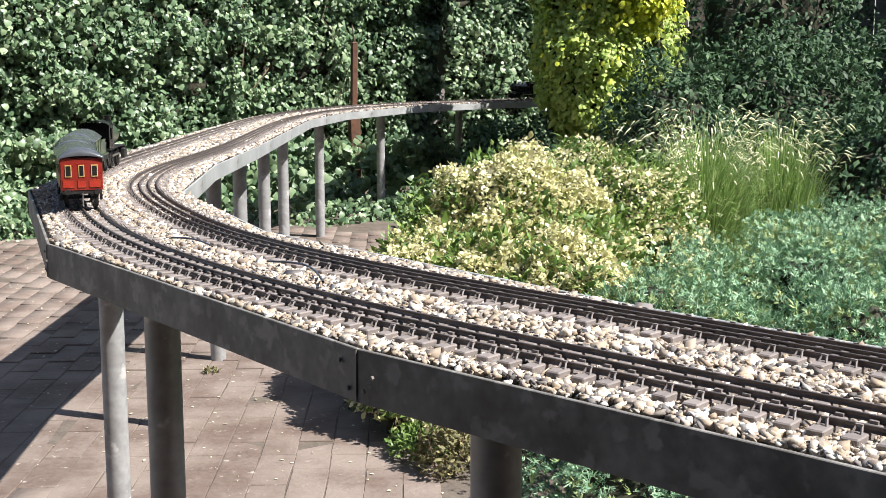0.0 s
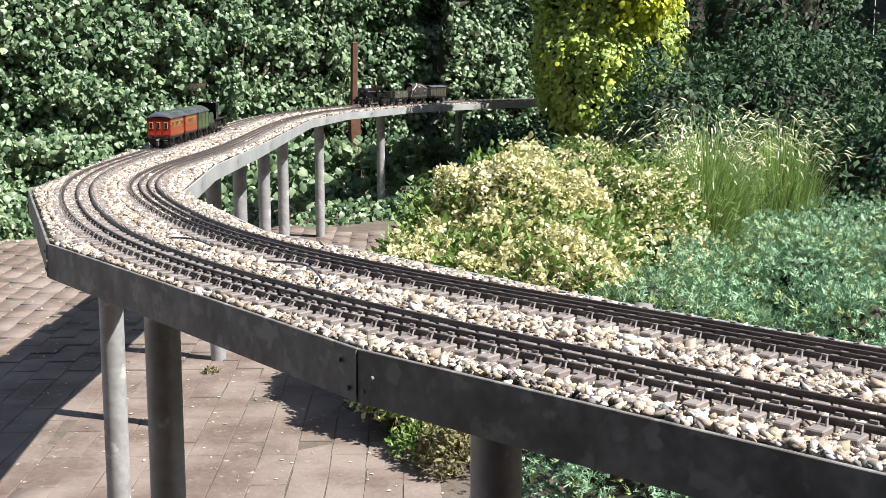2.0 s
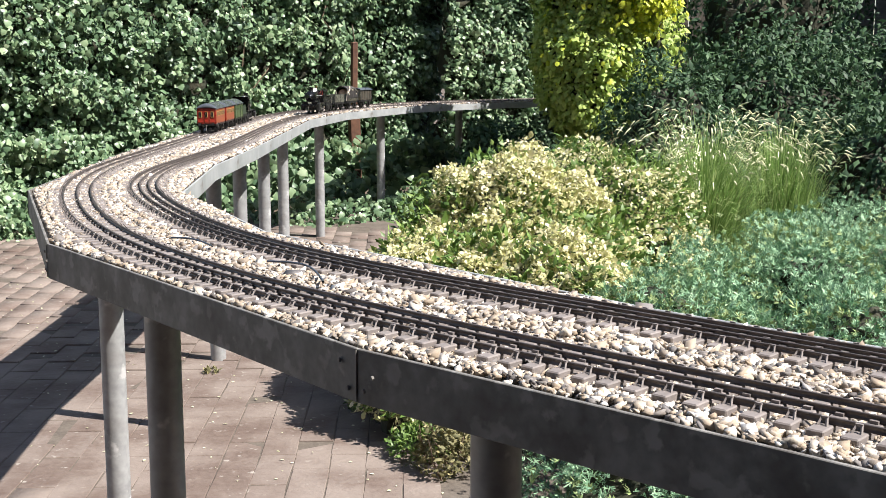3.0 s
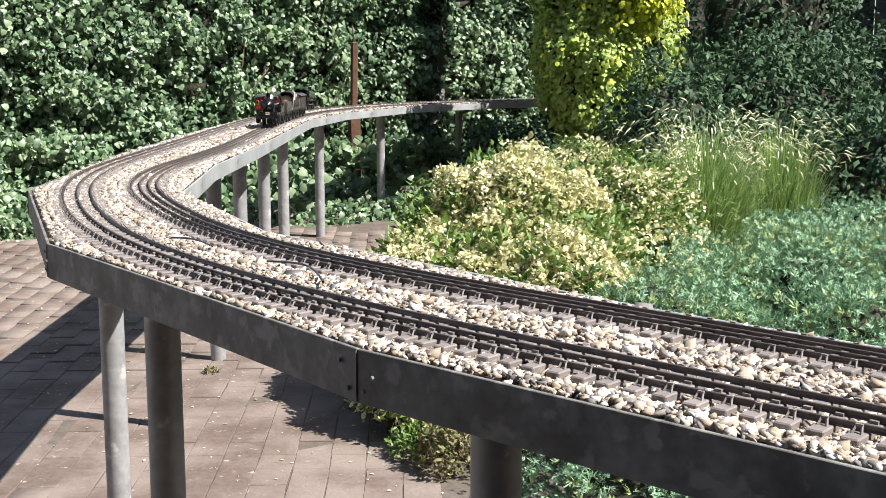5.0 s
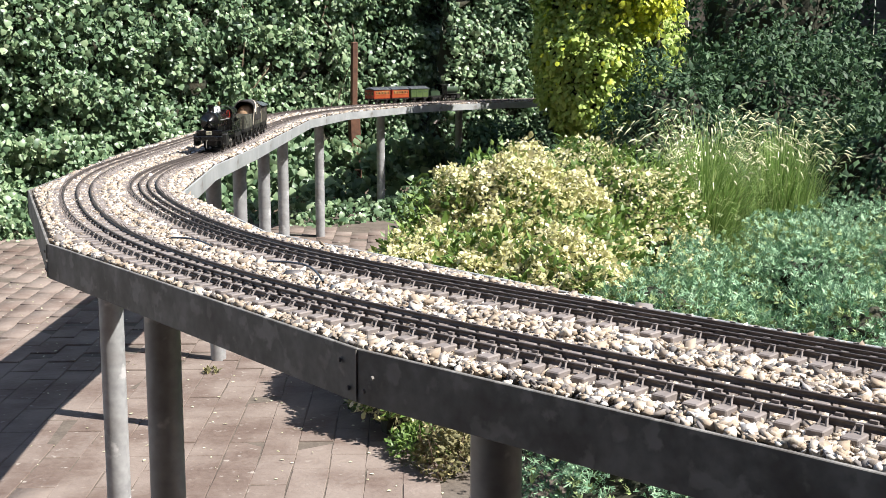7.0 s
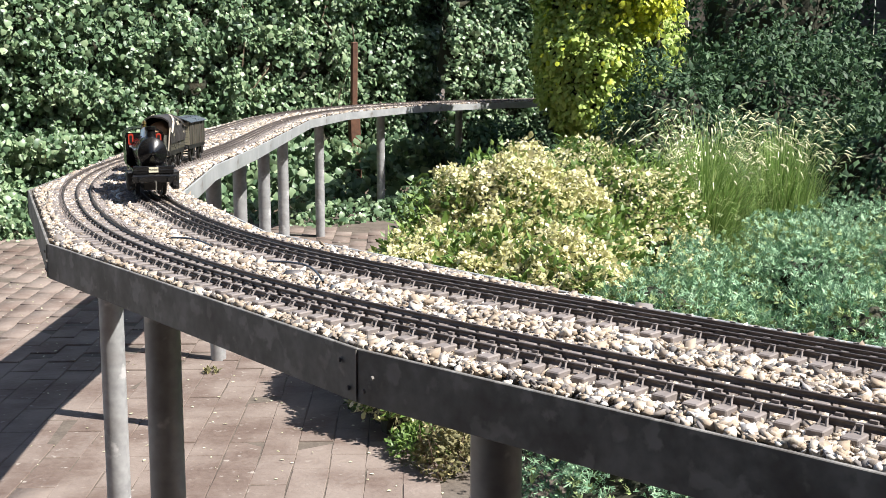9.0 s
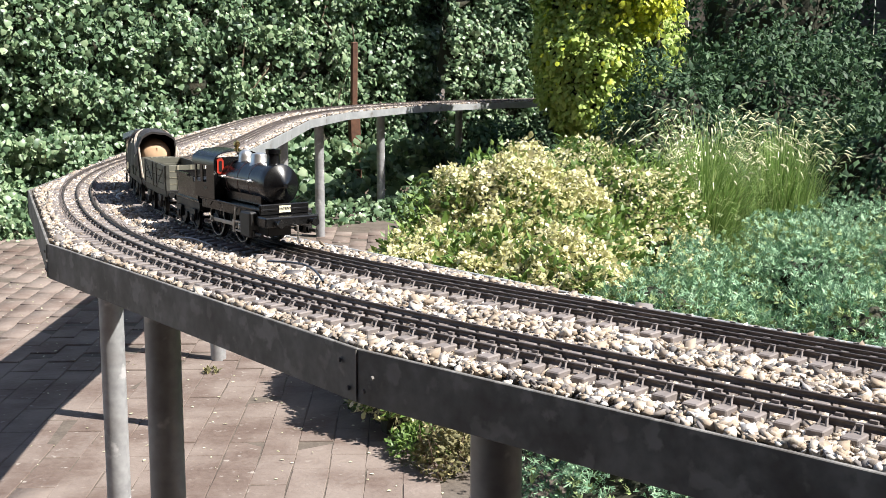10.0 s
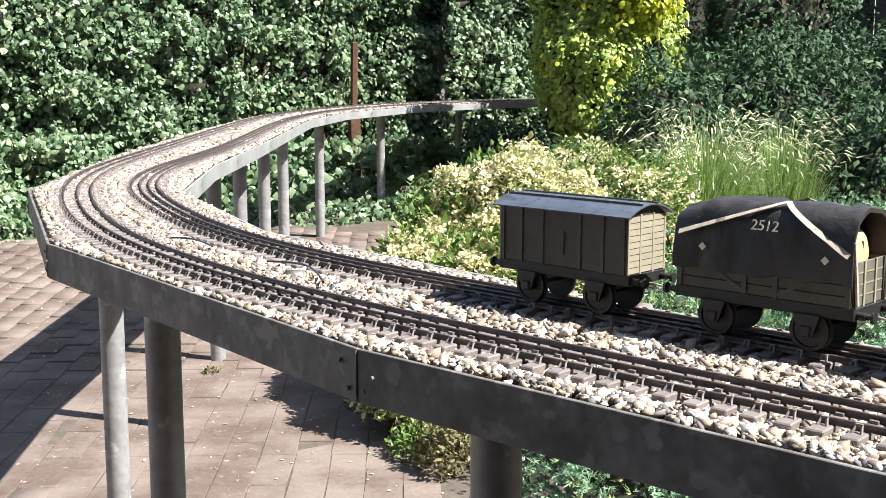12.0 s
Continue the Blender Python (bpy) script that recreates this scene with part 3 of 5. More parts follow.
def wall_foliage(name, thing, base, along, length, height, lean, n, leaf, seed, material, depth=0.16, pale=0.0):
    """Leaves over an upright, uneven face of a hedge, in clumps with dark gaps; pale: share of lighter leaves on the outer clumps."""
    rng = np.random.default_rng(seed)
    base, along = np.array(base, float), unit(np.array(along, float))
    face = np.array([along[1], -along[0], 0.0])
    u, h = rng.uniform(0, length, n), height * rng.uniform(0, 1, n)
    p = base + along * u[:, None] + np.array([0, 0, 1.0]) * h[:, None]
    clump = lumpy(p, seed + 4, 5.0) + 0.8 * lumpy(p, seed + 6, 11.0)
    keep = clump + rng.normal(0, 0.3, n) > -0.70
    p, h, clump = p[keep], h[keep], clump[keep]
    n = len(p)
    bulge = lumpy(p, seed, 2.2) * 0.9 + 0.5 * lumpy(p, seed + 9, 6.0) + 0.45 * clump
    p = p + face * (depth * bulge + lean * h / height + rng.normal(0, 0.03, n) - 0.05 * rng.exponential(1, n))[:, None]
    up = np.array([0, 0, -1.0]) + 0.75 * rng.normal(size=(n, 3)) + along * rng.normal(0, 0.5, (n, 1))
    out = face + np.array([0, 0, 0.75]) + 0.6 * rng.normal(size=(n, 3))
    size = leaf * np.exp(np.minimum(rng.normal(0.0, 0.33, n), 0.5))
    tone = rng.uniform(0, 1, n) - 0.5 * clump - 0.6 * lumpy(p, seed + 14, 1.6)
    sets = [(tone >= pale, material), ((tone < pale) & (rng.uniform(0, 1, n) > 0.02), M_IVY_PALE), ((tone < pale) & (rng.uniform(0, 1, n) < 0.02), M_IVY_OLD)]
    for pick, m in sets if pale else [(np.ones(n, bool), material)]:
        v, t = scatter(p[pick], up[pick], out[pick], size[pick], IVY, IVY_T)
        tagged(mesh_np(name, v, t, m, thing), kind="stuff")


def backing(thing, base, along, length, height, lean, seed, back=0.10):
    """A dark twiggy sheet inside a hedge; its colour stands for the shade between leaves."""
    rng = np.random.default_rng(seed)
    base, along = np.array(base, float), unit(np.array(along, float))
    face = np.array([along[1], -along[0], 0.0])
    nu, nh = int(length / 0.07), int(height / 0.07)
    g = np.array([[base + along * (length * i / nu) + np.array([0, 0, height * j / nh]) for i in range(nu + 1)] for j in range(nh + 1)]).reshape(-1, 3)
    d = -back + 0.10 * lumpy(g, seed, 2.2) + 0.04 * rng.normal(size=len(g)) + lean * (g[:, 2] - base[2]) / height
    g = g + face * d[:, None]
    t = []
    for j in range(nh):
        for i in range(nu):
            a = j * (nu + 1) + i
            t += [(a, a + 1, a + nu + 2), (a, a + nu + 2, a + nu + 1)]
    return mesh_np("core", g, t, M_SHADE_CORE, thing, "dark twiggy sheet inside the hedge that stands for deep shade")


def make_ivy_hedge():
    hedge = plant("ivy_hedge", "tall wall of glossy green ivy along the garden boundary", "hedge")
    # side wall, corner, back wall
    runs = [((-3.35, 5.05, -0.05), (0.68, 0.73, 0), 3.05, 2.5, 0.15, 88000, 0.0275, 21, 0.16), ((-1.35, 7.30, 0.0), (0.68, 0.73, 0), 2.0, 2.7, 0.15, 42000, 0.029, 22, 0.20), ((0.02, 8.27, 0.0), (0.85, 0.53, 0), 1.9, 2.9, 0.1, 32000, 0.029, 23, 0.40)]
    for base, along, L, H, lean, n, leaf, seed, pale in runs:
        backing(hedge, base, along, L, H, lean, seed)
        # the far run is left leafless at its foot to pass for deck shade
        foot = 0.0 if seed < 23 else 0.30
        wall_foliage("foliage", hedge, (base[0], base[1], base[2] + foot), along, L, H - foot, lean, n, leaf, seed, M_IVY, 0.16 if seed < 23 else 0.10, pale)
    wall_foliage("foliage", hedge, (-2.36, 5.97, 0.98), (0.68, 0.73, 0), 0.65, 0.55, 0.03, 1500, 0.0275, 27, M_IVY, 0.06, 0.15)
    # low ivy along the foot of the hedge, behind the posts
    wall_foliage("foliage", hedge, (-1.3, 6.75, 0.1), (0.85, 0.53, 0), 1.7, 0.36, -0.15, 2600, 0.044, 24, M_IVY, 0.2, 0.2)
    wall_foliage("foliage", hedge, (-1.15, 6.28, 0.05), (1.0, 0.10, 0), 1.0, 0.14, -0.16, 1000, 0.030, 26, M_IVY, 0.12, 0.12)
    # the foot of the hedge spreads over the edge of the paving
    wall_foliage("foliage", hedge, (-2.95, 4.95, 0.0), (0.68, 0.73, 0), 1.9, 0.55, -0.25, 11000, 0.029, 25, M_IVY, 0.15, 0.10)
    rng = np.random.default_rng(31)
    for k in range(16):
        f = rng.uniform(0, 1)
        x, y = -2.7 + 2.2 * f, 5.9 + 2.25 * f
        bm = bmesh.new()
        p = Vector((x, y, rng.uniform(0.5, 1.5)))
        for i in range(6):
            q = p + Vector((rng.normal(0, 0.04), rng.normal(0.03, 0.08), rng.uniform(0.05, 0.16)))
            tube(bm, 0.004, 0.0035, p, q, 5)
            p = q
        part("bare_stem", bm, M_TWIG, hedge)


make_ivy_hedge()


def dome_points(rng, n, centre, radii, seed, rough=0.22, low=-0.15):
    """Points and normals on an uneven dome."""
    d = unit(rng.normal(size=(int(n * 2.4), 3)))
    d = d[d[:, 2] > low][:n]
    bump = 1 + rough * lumpy(d, seed, 2.4) + 0.5 * rough * lumpy(d, seed + 3, 6.0) + 0.32 * rough * lumpy(d, seed + 7, 13.0)
    r = bump * (1 - 0.13 * rng.exponential(0.6, len(d)))
    p = np.array(centre) + d * np.array(radii) * r[:, None]
    nn = unit(d / np.array(radii))
    return p, nn


# A dark lump under the leaves; its colour gives the shade in the gaps.
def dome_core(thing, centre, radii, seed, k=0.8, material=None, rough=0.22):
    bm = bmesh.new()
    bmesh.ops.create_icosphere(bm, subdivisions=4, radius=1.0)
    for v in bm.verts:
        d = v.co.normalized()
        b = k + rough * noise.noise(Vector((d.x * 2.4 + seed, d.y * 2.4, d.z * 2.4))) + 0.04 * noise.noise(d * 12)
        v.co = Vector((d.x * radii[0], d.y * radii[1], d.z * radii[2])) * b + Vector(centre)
    return part("core", bm, material or M_SHADE_CORE, thing, "dark twiggy core that stands for the shade inside")


def stems(thing, centre, reach, height, n, seed, r=0.006):
    rng = np.random.default_rng(seed)
    bm = bmesh.new()
    for _ in range(n):
        a = rng.uniform(0, 6.283)
        p = Vector((centre[0] + rng.normal(0, 0.03), centre[1] + rng.normal(0, 0.03), float(ground_z(centre[0], centre[1])) - 0.04))
        for i in range(4):
            q = p + Vector((math.cos(a) * reach / 4 + rng.normal(0, 0.01), math.sin(a) * reach / 4 + rng.normal(0, 0.01), height / 4))
            tube(bm, r * (1 - i * 0.18), r * (0.82 - i * 0.18), p, q, 5)
            p = q
    tagged(part("stem_cluster", bm, M_TWIG, thing, "brown woody stems"), kind="stuff")


def leafy(name, thing, n, centre, radii, leaf, seed, material, shape=None, tris=None, spread=0.7, rise=0.35, rough=0.22, low=-0.15, hang=0.0):
    rng = np.random.default_rng(seed)
    p, nn = dome_points(rng, n, centre, radii, seed * 1.7, rough, low)
    m = len(p)
    up = nn * 0.6 + np.array([0, 0, rise]) + spread * rng.normal(size=(m, 3))
    out = np.array([0, 0, 1.0]) + nn * 0.6 + 0.6 * rng.normal(size=(m, 3))
    if hang:
        up = nn * 0.3 + np.array([0, 0, -hang]) + spread * rng.normal(size=(m, 3))
        out = nn + np.array([0, 0, 0.7]) + 0.5 * rng.normal(size=(m, 3))
    v, t = scatter(p, up, out, leaf * np.exp(rng.normal(0, 0.25, m)), shape or OVAL, tris or OVAL_T)
    return tagged(mesh_np(name, v, t, material, thing), kind="stuff")


def make_variegated_shrub():
    shrub = plant("variegated_shrub", "rounded shrub thick with cream-edged yellow-green leaves", "shrub")
    for i, (c, r, n) in enumerate((((0.205, 3.57, 0.25), (0.365, 0.41, 0.385), 28000), ((0.49, 3.97, 0.25), (0.372, 0.41, 0.39), 18000), ((0.124, 3.14, 0.151), (0.225, 0.248, 0.31), 13000), ((0.322, 3.02, 0.151), (0.215, 0.248, 0.31), 12000), ((-0.065, 3.24, 0.20), (0.185, 0.24, 0.255), 9000), ((-0.055, 2.96, 0.10), (0.16, 0.19, 0.27), 4500), ((0.14, 2.92, 0.08), (0.16, 0.18, 0.27), 4500))):
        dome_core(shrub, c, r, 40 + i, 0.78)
        leafy("foliage", shrub, int(n * (1.45 if i != 1 else 0.80)), c, r, 0.0113, 41 + i, M_VARI, ROUND, ROUND_T, 1.0, 0.2, 0.24)
        leafy("foliage", shrub, n // (3 if i != 1 else 2), c, (r[0] * 0.98, r[1] * 0.98, r[2] * 0.98), 0.024, 61 + i, M_VARI_G, None, None, 0.7, 0.35, 0.24)
    stems(shrub, (0.22, 3.5), 0.2, 0.4, 14, 44)


def make_juniper():
    bush = plant("creeping_juniper", "low spreading blue-green juniper with feathery sprays", "juniper")
    v, t = FEATHER
    heaps = [((1.33, 3.375, 0.060), (0.775, 0.775, 0.375), 17000), ((1.812, 4.125, 0.070), (0.938, 0.875, 0.312), 13000), ((0.775, 2.938, 0.030), (0.450, 0.600, 0.345), 9000), ((1.438, 2.562, 0.058), (0.562, 0.562, 0.413), 9000), ((0.625, 3.125, 0.040), (0.300, 0.375, 0.310), 6000), ((0.560, 2.400, -0.030), (0.375, 0.325, 0.325), 6000), ((0.875, 2.000, -0.005), (0.438, 0.375, 0.425), 6000)]
    for i, (c, r, n) in enumerate(heaps):
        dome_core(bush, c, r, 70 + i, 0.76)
        leafy("foliage", bush, int(n * 1.1), c, r, 0.021, 71 + i, M_JUN, v, t, 0.75, 0.35, 0.52)
        leafy("foliage", bush, n // (5 if i not in (2, 3) else 3), c, (r[0] * 0.98, r[1] * 0.98, r[2] * 0.98), 0.021, 81 + i, M_JUN_Y, v, t, 0.75, 0.35, 0.52)
    rng = np.random.default_rng(83)
    for i in range(26):
        x, y = rng.uniform(0.50, 1.95), rng.uniform(2.55, 3.75)
        if (y - 2.55) > 1.3 * (x - 0.30) or x > 0.42 * y + 0.25:
            continue
        a = rng.uniform(0.11, 0.20)
        c, r = (x, y, rng.uniform(0.20, 0.27) + 0.05 * (x > 0.9)), (a, a * rng.uniform(0.8, 1.1), rng.uniform(0.11, 0.16))
        dome_core(bush, c, r, 170 + i, 0.78)
        leafy("foliage", bush, 1500, c, r, 0.021, 171 + i, M_JUN, v, t, 0.75, 0.35, 0.45, -0.4)
        leafy("foliage", bush, 260 if i % 3 else 700, c, r, 0.021, 211 + i, M_JUN_Y, v, t, 0.75, 0.35, 0.45, -0.4)
    stems(bush, (1.1, 3.2), 0.5, 0.35, 12, 88, 0.008)


def make_grass():
    tuft = plant("ornamental_grass", "tall arching clump of green grass with pale nodding seed heads", "grass")
    rng = np.random.default_rng(91)
    vs, ts, hv, ht, n0, m0 = [], [], [], [], 0, 0
    for cx, cy, cnt, H, spread in ((1.03, 4.66, 4600, 0.70, 0.25), (1.41, 4.95, 3600, 0.67, 0.16)):
        for k in range(cnt):
            a = rng.uniform(0, 6.283)
            r0 = abs(rng.normal(0, 0.055))
            bx, by = cx + r0 * math.cos(a), cy + r0 * math.sin(a)
            reach = spread * (0.10 + 0.95 * rng.uniform(0, 1) ** 0.8)
            h = H * rng.uniform(0.45, 1.0) * (1 - 0.22 * (reach / spread) ** 2)
            a += rng.normal(0, 0.4)
            w = rng.uniform(0.0018, 0.0040)
            sx, sy = -math.sin(a) * w, math.cos(a) * w
            K = 6
            for i in range(K):
                f = i / (K - 1)
                x, y = bx + math.cos(a) * reach * (0.35 * f + 0.65 * f ** 2.2), by + math.sin(a) * reach * (0.35 * f + 0.65 * f ** 2.2)
                z = 0.03 + h * (f * 1.25 - 0.25 * f ** 3 - 0.20 * reach / spread * f ** 5)
                ww = 1 - 0.85 * f
                vs += [(x - sx * ww, y - sy * ww, z), (x + sx * ww, y + sy * ww, z)]
            for i in range(K - 1):
                q = n0 + 2 * i
                ts += [(q, q + 1, q + 3), (q, q + 3, q + 2)]
            n0 += 2 * K
            if k % 17 == 0:
                # a drooping spike
                h2 = H * rng.uniform(0.80, 1.12) * (1 - 0.12 * (reach / spread) ** 2)
                pts = []
                for i in range(7):
                    f = i / 6
                    pts.append(Vector((bx + math.cos(a) * (reach + 0.05) * f ** 2, by + math.sin(a) * (reach + 0.05) * f ** 2, h2 * (1.18 * f - 0.18 * f ** 4))))
                tip = pts[-1]
                for i in range(6):
                    p, q = pts[i], pts[i + 1]
                    vs += [(p.x - 0.001, p.y, p.z), (p.x + 0.001, p.y, p.z), (q.x, q.y, q.z)]
                    ts.append((n0, n0 + 1, n0 + 2))
                    n0 += 3
                d = Vector((math.cos(a) * 0.7, math.sin(a) * 0.7, rng.uniform(-0.5, 0.6))).normalized()
                L = rng.uniform(0.022, 0.045)
                e1 = d.orthogonal().normalized()
                e2 = d.cross(e1)
                prof = [(0.0, 0.0006), (0.25, 0.0030), (0.65, 0.0023), (1.0, 0.0004)]
                for f, r in prof:
                    c = tip + d * L * f + Vector((0, 0, -0.012 * f * f))
                    for j in range(5):
                        o = e1 * math.cos(j * 1.257) + e2 * math.sin(j * 1.257)
                        hv.append(tuple(c + o * r))
                for i in range(3):
                    for j in range(5):
                        p, q = m0 + i * 5 + j, m0 + i * 5 + (j + 1) % 5
                        ht += [(p, q, q + 5), (p, q + 5, p + 5)]
                m0 += 20
    tagged(mesh_np("foliage", vs, ts, M_GRASS, tuft), kind="stuff")
    leafy("dry_flowers", tuft, 420, (0.90, 4.42, 0.52), (0.055, 0.05, 0.17), 0.013, 95, M_SEED, None, None, 0.9, 0.2, 0.4, -1.0)
    tagged(mesh_np("seed_heads", hv, ht, M_SEED, tuft, "pale seed heads"), kind="stuff")


def make_conifer():
    tree = plant("golden_conifer", "columnar conifer with olive foliage and bright golden shoots", "tree")
    bm = bmesh.new()
    tube(bm, 0.06, 0.03, (0.88, 6.62, 0.05), (0.96, 6.62, 1.95), 12)
    part("trunk", bm, M_TWIG, tree, "brown bark trunk")
    bm = bmesh.new()
    rng = np.random.default_rng(7)
    for k in range(40):
        z, a = rng.uniform(0.4, 1.75), rng.uniform(0, 6.283)
        tube(bm, 0.012, 0.005, (0.88, 6.62, z), (0.88 + 0.28 * math.cos(a), 6.62 + 0.28 * math.sin(a), z + 0.18), 5)
    part("limbs", bm, M_TWIG, tree)
    # the first dome is added behind the others, unseen, to shade the far deck
    for i, (c, r, n) in enumerate((((1.08, 7.35, 1.120), (0.36, 0.42, 0.55), 4500), ((0.77, 6.57, 0.930), (0.27, 0.32, 0.42), 6500), ((0.80, 6.62, 1.330), (0.29, 0.34, 0.45), 8500), ((1.03, 6.57, 1.530), (0.26, 0.3, 0.42), 6500), ((1.01, 6.62, 1.680), (0.24, 0.25, 0.28), 4000))):
        dome_core(tree, c, r, 100 + i, 0.76)
        leafy("foliage", tree, int(n * 2.1), c, r, 0.0245, 101 + i, M_GOLD_G, ROUND, ROUND_T, 0.45, 0.25, 0.26, -1.0, 0.6)
    for i, (c, r, n) in enumerate((((1.05, 6.47, 1.480), (0.23, 0.27, 0.36), 2600), ((0.96, 6.40, 1.430), (0.18, 0.2, 0.34), 350), ((0.79, 6.47, 1.130), (0.27, 0.30, 0.5), 160))):
        leafy("foliage", tree, int(n * 1.2), c, r, 0.030, 111 + i, M_GOLD, ROUND, ROUND_T, 0.6, 0.25, 0.4, -1.0, 0.8)


def make_dark_bushes():
    for i, (c, r, n, leaf, lab) in enumerate((((1.782, 6.490, 0.35), (0.68, 0.55, 0.74), 15000, 0.036, "dense dark green bush with small pointed leaves"), ((2.585, 6.930, 0.33), (0.83, 0.66, 0.83), 12000, 0.036, "tall dark green bush in half shade"),
                                         ((1.12, 5.92, 0.42), (0.37, 0.36, 0.56), 6500, 0.030, "dark green bush with fine leaves beside the conifer"), ((2.035, 5.500, 0.238), (0.44, 0.44, 0.53), 6000, 0.04, "low dark green bush behind the grass"), ((0.36, 7.02, 0.20), (0.34, 0.24, 0.40), 4500, 0.036, "dark green bush in the shade under the deck"), ((2.25, 8.45, 0.95), (0.72, 0.45, 1.25), 9000, 0.045, "tall shaded shrub against the fence"))):
        bush = plant("green_bush", lab, "bush")
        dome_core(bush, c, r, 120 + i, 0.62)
        leafy("foliage", bush, n, c, r, leaf, 121 + i, M_BUSH, None, None, 0.7, 0.2, 0.3, -0.6, 0.6)
        stems(bush, c, 0.2, c[2] + 0.1, 8, 125 + i, 0.01)


def make_small_plants():
    dry = plant("half_dry_plant", "small half-dry plant with yellowed leaves under the deck", "plant")
    for k, (x, y, h) in enumerate(((0.015, 2.62, 0.085), (-0.05, 2.72, 0.05), (0.05, 2.76, 0.09))):
        leafy("foliage", dry, 900, (x, y, 0.02), (0.075, 0.075, h), 0.014, 141 + k, M_DRY if k != 1 else M_VARI_G, None, None, 0.8, 0.3, 0.4)
    leafy("foliage", dry, 260, (0.009, 2.58, 0.07), (0.012, 0.014, 0.085), 0.013, 149, M_DRY, None, None, 0.6, 0.6, 0.3, -1.0)
    stems(dry, (0.01, 2.62), 0.05, 0.14, 8, 145, 0.003)
    weed = plant("green_weed", "small bright green weed growing from the paving joints", "weed")
    for k, (x, y) in enumerate(((-0.20, 3.12), (-0.14, 3.04), (-0.08, 3.16))):
        leafy("foliage", weed, 160, (x, y, 0.01), (0.055, 0.05, 0.035), 0.020, 151 + k, M_VARI_G, None, None, 0.7, 0.4, 0.4)
    moss = plant("dry_tuft", "tiny dry tuft of grass in the paving", "weed")
    leafy("foliage", moss, 60, (-0.70, 3.48, 0.0), (0.02, 0.02, 0.010), 0.013, 155, M_DRY, None, None, 0.6, 0.8, 0.4)


make_variegated_shrub()
make_juniper()
make_grass()
make_conifer()
make_dark_bushes()
make_small_plants()


def make_litter():
    rng = np.random.default_rng(77)
    n = 420
    x, y = rng.uniform(-1.9, 0.0, n), rng.uniform(2.3, 5.6, n)
    p = np.c_[x, y, ground_z(x, y) + 0.0025]
    up = np.c_[rng.normal(size=(n, 2)), np.full(n, 0.05)]
    v, t = scatter(p, up, np.tile([0, 0, 1.0], (n, 1)) + 0.15 * rng.normal(size=(n, 3)), rng.uniform(0.005, 0.014, n), OVAL, OVAL_T)
    tagged(mesh_np("fallen_petals", v, t, M_SEED), "small pale fallen petals and leaf scraps on the paving", "litter", kind="stuff")


make_litter()


def make_timber_post():
    bm = bmesh.new()
    box(bm, -0.034, 0.034, -0.03, 0.03, 0.0, 0.64, 0.006)
    box(bm, -0.020, 0.020, -0.02, 0.02, 0.64, 1.06, 0.006)
    for v in bm.verts:
        v.co.x += 0.006 * math.sin(v.co.z * 7)
    ob = tagged(part("timber_post", bm, M_RUST), "weathered red-brown timber post against the ivy", "post")
    ob.matrix_basis = pose(-0.565, 7.69, 0, 0.5, -0.5, 20)


make_timber_post()


def make_fence():
    fence = new("fence")
    tagged(fence, "grey weathered board fence behind the bushes", "fence", kind="structure")
    for i in range(34):
        bm = bmesh.new()
        box(bm, -0.072, 0.072, -0.009, 0.009, -0.3, 2.7 + 0.01 * math.sin(i * 2.3), 0.003)
        ob = part("board", bm, M_FENCE, fence)
        ob.matrix_basis = pose(1.2 + i * 0.15, 9.3 - i * 0.02, 0, 0, 0, -7)


make_fence()


def make_wires():
    for pts in (((-0.36, 1.555), (-0.335, 1.545), (-0.31, 1.525), (-0.292, 1.485)), ((-0.205, 1.365), (-0.168, 1.350), (-0.142, 1.315), (-0.127, 1.235))):
        cu = bpy.data.curves.new("wire", "CURVE")
        cu.dimensions, cu.bevel_depth, cu.bevel_resolution = "3D", 0.0013, 2
        sp = cu.splines.new("NURBS")
        sp.points.add(len(pts) - 1)
        for i, (x, y) in enumerate(pts):
            sp.points[i].co = (x, y, ZR + 0.001 + 0.002 * math.sin(i * 2), 1)
        sp.use_endpoint_u, sp.order_u = True, 3
        tmp = new("wire_curve", cu)
        me = bpy.data.meshes.new_from_object(tmp)
        bpy.data.objects.remove(tmp)
        me.materials.clear()
        me.materials.append(M_WIRE)
        tagged(new("wire", me), "loose blue-black wire lying on the ballast", "wire", "wires on the ballast")


make_wires()


# Unseen wall added behind the camera; it blocks sky light from faces turned there.
def make_sky_block_wall():
    bm = bmesh.new()
    box(bm, -8, 8, -0.12, 0.12, -0.1, 6.6)
    ob = tagged(part("wall_south", bm, mat("blocker_brown", (0.13, 0.075, 0.055), (0.21, 0.125, 0.09), 0.9, scale=14, bump=0.5)), "plain brown wall added out of view to hold back sky light", "wall", kind="structure")
    ob.matrix_basis = pose(-1.0, -1.4, 0)


make_sky_block_wall()


def make_shade_fence():
    """Close-boarded fence added out of view on the sunny side, to shade the bushes."""
    fence = tagged(new("fence"), "tall close-boarded grey fence added out of view to shade the bushes", "fence", kind="structure")
    for i in range(60):
        bm = bmesh.new()
        box(bm, -0.009, 0.009, -0.074, 0.074, -0.3, 2.35 + 0.01 * math.sin(i * 1.7), 0.003)
        ob = part("board", bm, M_FENCE, fence)
        ob.matrix_basis = pose(3.62, 0.3 + i * 0.15, 0)


make_shade_fence()
# ---- the trains: x runs forward, the rail's top is z = 0 ----
MOVERS = []          # (vehicle, line, metres behind the train's front, half wheelbase, +1 or -1 along the line)
SPINNERS = []        # (part, place, radius, line, crank)


